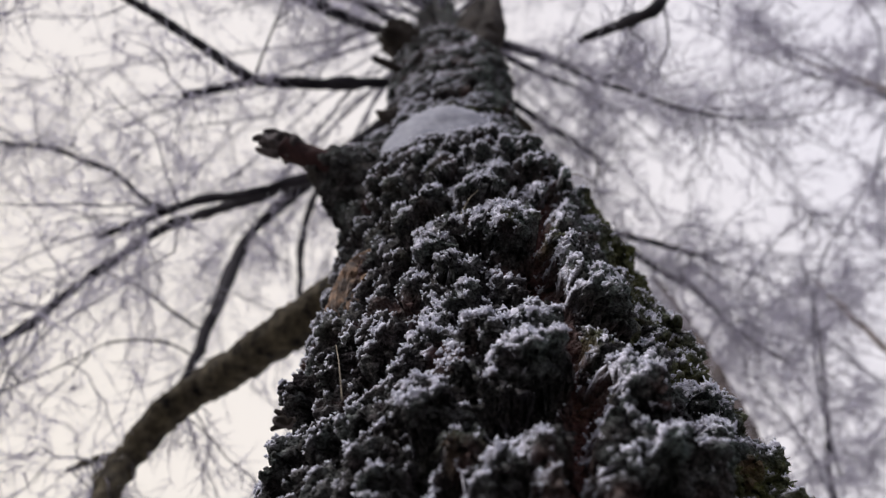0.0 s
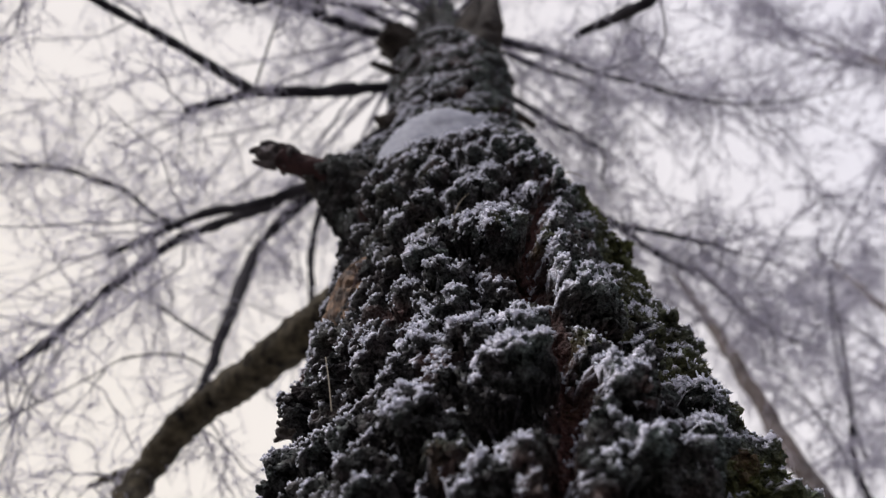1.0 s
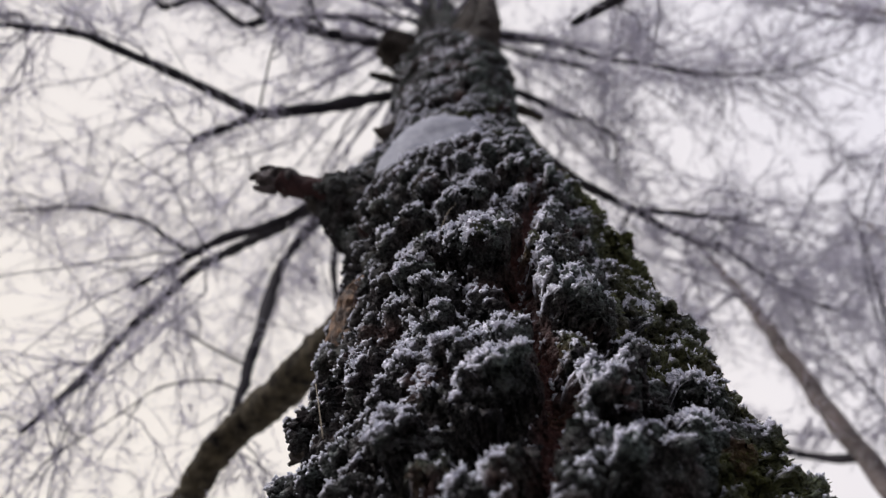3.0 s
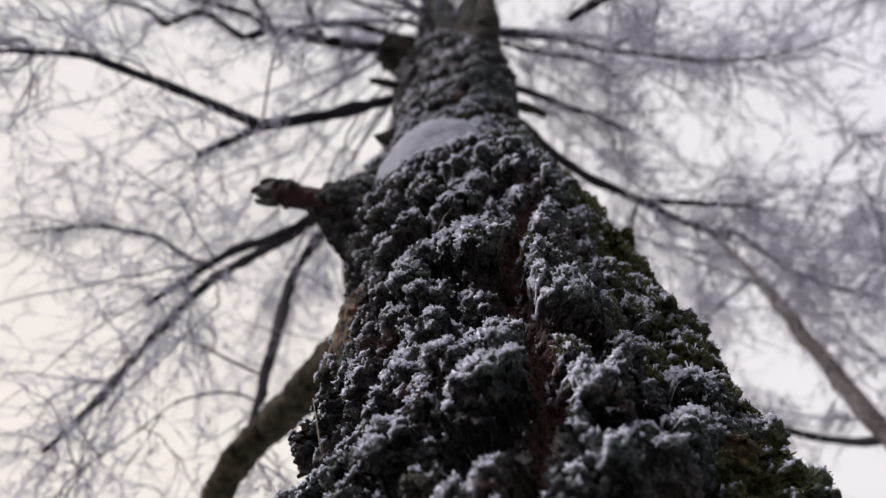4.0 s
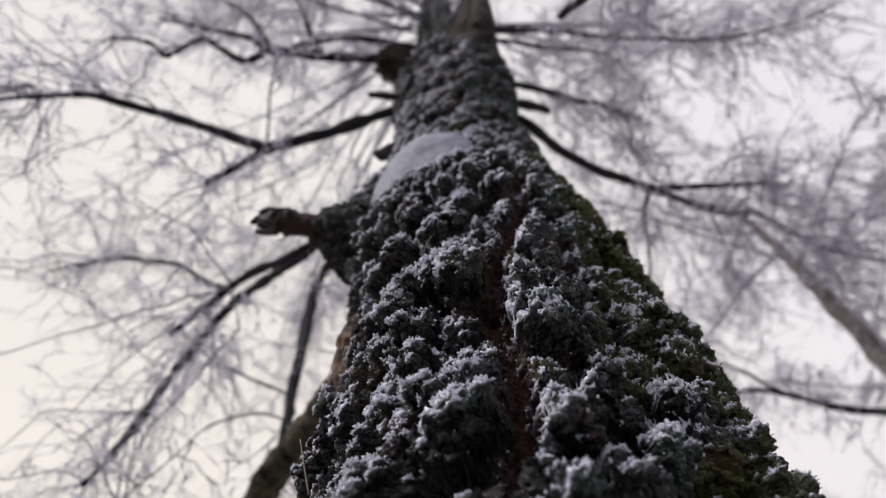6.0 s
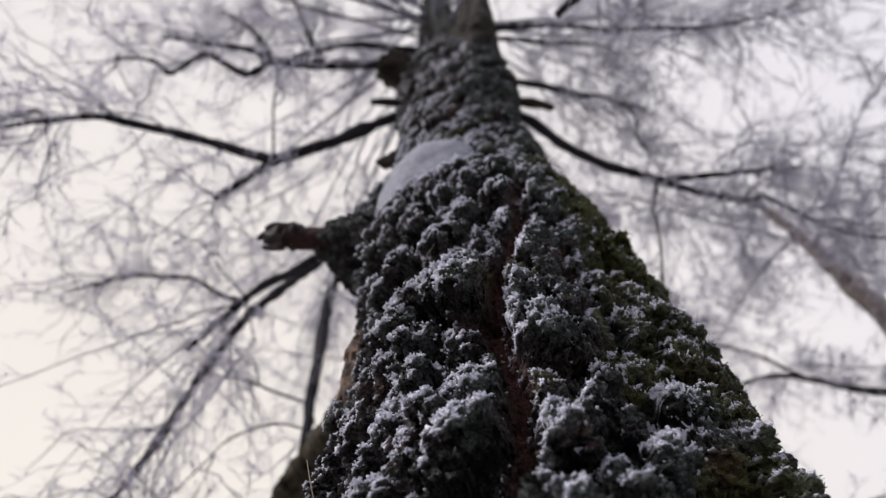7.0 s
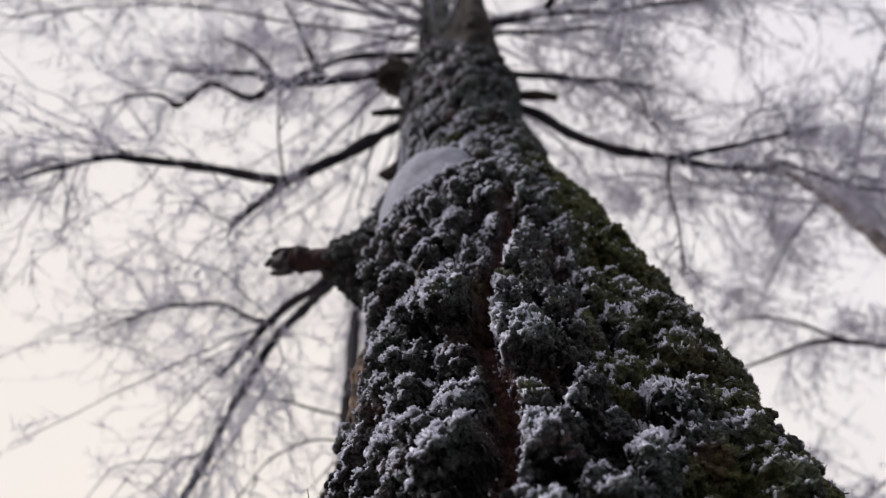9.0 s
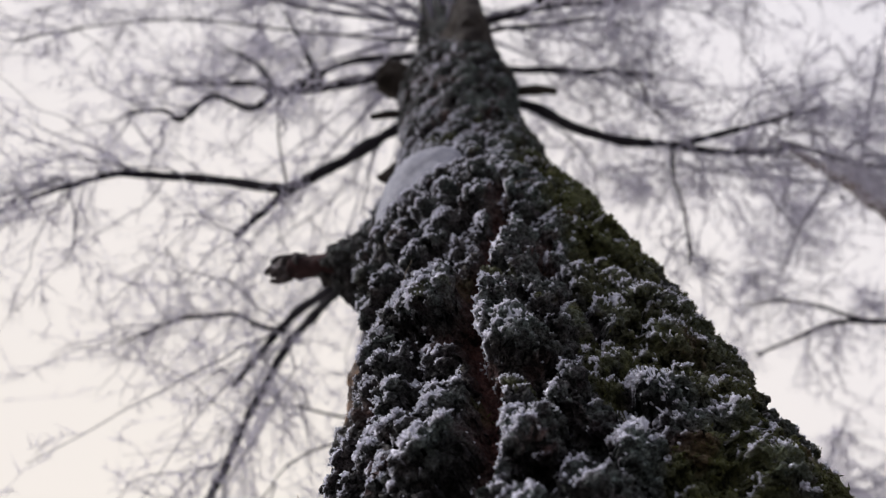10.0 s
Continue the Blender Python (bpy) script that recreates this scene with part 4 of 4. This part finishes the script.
# other stubs and knots of the upper trunk
branch([(-0.07, 0.47, 4.02), (-0.13, 0.41, 4.08), (-0.175, 0.37, 4.13), (-0.19, 0.36, 4.15)], 0.078, 0.042, "knot", BARK_PLAIN, birch, 40, 28, 0.25, "swollen dark knot", 74, lumpy=0.7)
branch([on_trunk(-138, 3.12, -0.03), on_trunk(-139, 3.03, 0.004), on_trunk(-140, 2.97, 0.026)], 0.032, 0.016, "bark_scale", BARK_PLAIN, birch, 20, 14, 0.3, "jutting scale of dark bark", 175, lumpy=0.6)
branch([(-0.08, 0.46, 3.70), (-0.17, 0.40, 3.66), (-0.22, 0.37, 3.62)], 0.020, 0.009, "branch_stub", BARK_PLAIN, birch, 16, 10, 0.2, "short broken twig stub", 75)
branch([(0.10, 0.59, 4.10), (0.22, 0.65, 4.11), (0.35, 0.73, 4.14)], 0.024, 0.017, "branch_stub", BARK_PLAIN, birch, 20, 12, 0.2, "blunt dead stub", 76)


def granules(name, pick, parent, lo, hi, material, label, seed):
    """Tiny clotted grains of frost on the picked bark points."""
    g = np.random.default_rng(seed)
    k = len(pick)
    r = (lo + (hi - lo) * g.random(k) ** 2)[:, None]
    p = TP[pick] + TN[pick] * r * 0.5
    a = np.cross(TN[pick], g.normal(size=(k, 3)))
    a /= np.linalg.norm(a, axis=1, keepdims=True)
    b = np.cross(TN[pick], a)
    q = TN[pick] + 0.25 * g.normal(size=(k, 3))
    V = np.stack([p + a * r, p + b * r * 0.9, p - a * r * 1.1, p - b * r, p + q * r * 1.2, p - TN[pick] * r], 1).reshape(-1, 3)
    o = np.arange(k)[:, None] * 6
    F = np.stack([o + np.array([t]) for t in ((0, 1, 4), (1, 2, 4), (2, 3, 4), (3, 0, 4), (1, 0, 5), (2, 1, 5), (3, 2, 5), (0, 3, 5))], 1).reshape(-1, 3)
    ob = mesh_from(name, V, F, material, None, label, smooth=True, kind="stuff")
    return under(ob, parent)


def crystals(name, pick, parent, lo, hi, wide, material, label, spread=0.5, seed=1, tilt=(0, 0, 0), blunt=0.6):
    """Tiny three-sided spikes that stand on the picked bark points."""
    g = np.random.default_rng(seed)
    p, nrm = TP[pick], TN[pick]
    k = len(pick)
    d = nrm + g.normal(size=(k, 3)) * spread + np.array(tilt)
    d /= np.linalg.norm(d, axis=1, keepdims=True)
    ln = lo + (hi - lo) * g.random(k) ** 2
    a = np.cross(d, g.normal(size=(k, 3)))
    a /= np.linalg.norm(a, axis=1, keepdims=True)
    b = np.cross(d, a)
    w = wide * (0.6 + 0.8 * g.random(k))
    base = p - d * 0.001
    mid = p + d * (ln * blunt)[:, None]
    vs = []
    for q, s in ((base, 1.0), (mid, 1.15)):
        for j in range(3):
            t = 2 * math.pi * j / 3
            vs.append(q + (a * math.cos(t) + b * math.sin(t)) * (w * s)[:, None])
    vs.append(p + d * ln[:, None])
    V = np.stack(vs, 1).reshape(-1, 3)
    o = np.arange(k)[:, None] * 7
    tri = []
    for j in range(3):
        j2 = (j + 1) % 3
        tri += [o + np.array([[j, j2, 3 + j2]]), o + np.array([[j, 3 + j2, 3 + j]]), o + np.array([[3 + j, 3 + j2, 6]])]
    F = np.stack(tri, 1).reshape(-1, 3)
    ob = mesh_from(name, V, F, material, None, label, smooth=False, kind="stuff")
    return under(ob, parent)


g = np.random.default_rng(21)


def choose(w, k):
    """k points of the bark, picked by weight."""
    return g.choice(len(TP), min(k, int((w > 0).sum())), replace=False, p=w / w.sum())


seen = (TZ > 1.42) & (TZ < 3.2) & (TAZ > -178) & (TAZ < 18)
FROST_CUT = np.quantile(TFROST[seen], 0.82)
w = np.where(seen, np.clip(TFROST - FROST_CUT, 0, 1), 0) * np.clip(TZ - 1.1, 0.3, 1.2)
pick = choose(w, 34000)
granules("hoar_frost", pick, trunk, 0.0006, 0.0021, FROST, "white hoar frost grains on the bark tips", 3)
pick = choose(w, 900)
crystals("frost_bristle", pick, trunk, 0.0010, 0.0030, 0.0005, FROST, "fine white frost bristles", 0.7, 8)
# clusters of upright frost fingers on the lee side: azimuth, height, size
near_cluster = np.zeros(len(TP))
for caz, cz, cr in ((-45, 1.970, 0.020), (-40, 1.995, 0.014), (-49, 1.772, 0.018), (-47, 1.825, 0.012), (-31, 1.838, 0.016), (-54, 1.700, 0.014), (-36, 1.900, 0.012), (-24, 1.960, 0.014), (-71, 1.850, 0.010)):
    near_cluster = np.maximum(near_cluster, np.exp(-(((TAZ - caz) * math.pi / 180 * 0.27 / cr) ** 2) - ((TZ - cz) / cr) ** 2))
w = np.where(seen & (near_cluster > 0.25), near_cluster * np.clip(TN[:, 2] + 0.6, 0, 2), 0)
pick = choose(w, 300)
crystals("frost_needles", pick, trunk, 0.004, 0.012, 0.0011, FROST, "long upright frost fingers", 0.22, 4, (-0.1, -0.2, 1.1), 0.88)
w = np.where(seen & (TAZ > -70) & (TFROST > 0.05), TFROST, 0)
pick = choose(w, 500)
crystals("frost_fringe", pick, trunk, 0.002, 0.0042, 0.0006, FROST, "short fringe of frost needles", 0.4, 14, (0, 0, 0.6), 0.75)
w = np.where(seen & (TMOSS > 0.3), TMOSS, 0)
pick = choose(w, 9000)
crystals("moss", pick, trunk, 0.002, 0.007, 0.0005, MOSS, "olive green moss", 0.8, 5)


# a few dry straws and threads caught on the bark
def straw(az0, z0, out0, az1, z1, out1, r, material=STRAW):
    a, b = on_trunk(az0, z0, out0), on_trunk(az1, z1, out1)
    m = (a + b) / 2 + np.array([0.0, -0.004, 0.003])
    ob, _, _ = branch([a, m, b], r, r * 0.5, "dry_straw", material, None, 14, 6, 0.1, "", int(az0 * 3) + 700)
    tagged(ob, label="thin dry straw caught on the frosted bark", category="straw", group="straws on the bark")


for q in ((-64, 2.235, 0.035, -55, 2.245, 0.045, 0.0008), (-121, 1.70, 0.03, -121, 1.755, 0.05, 0.0008), (-98, 2.02, 0.03, -93, 2.06, 0.045, 0.0007)):
    straw(*q)
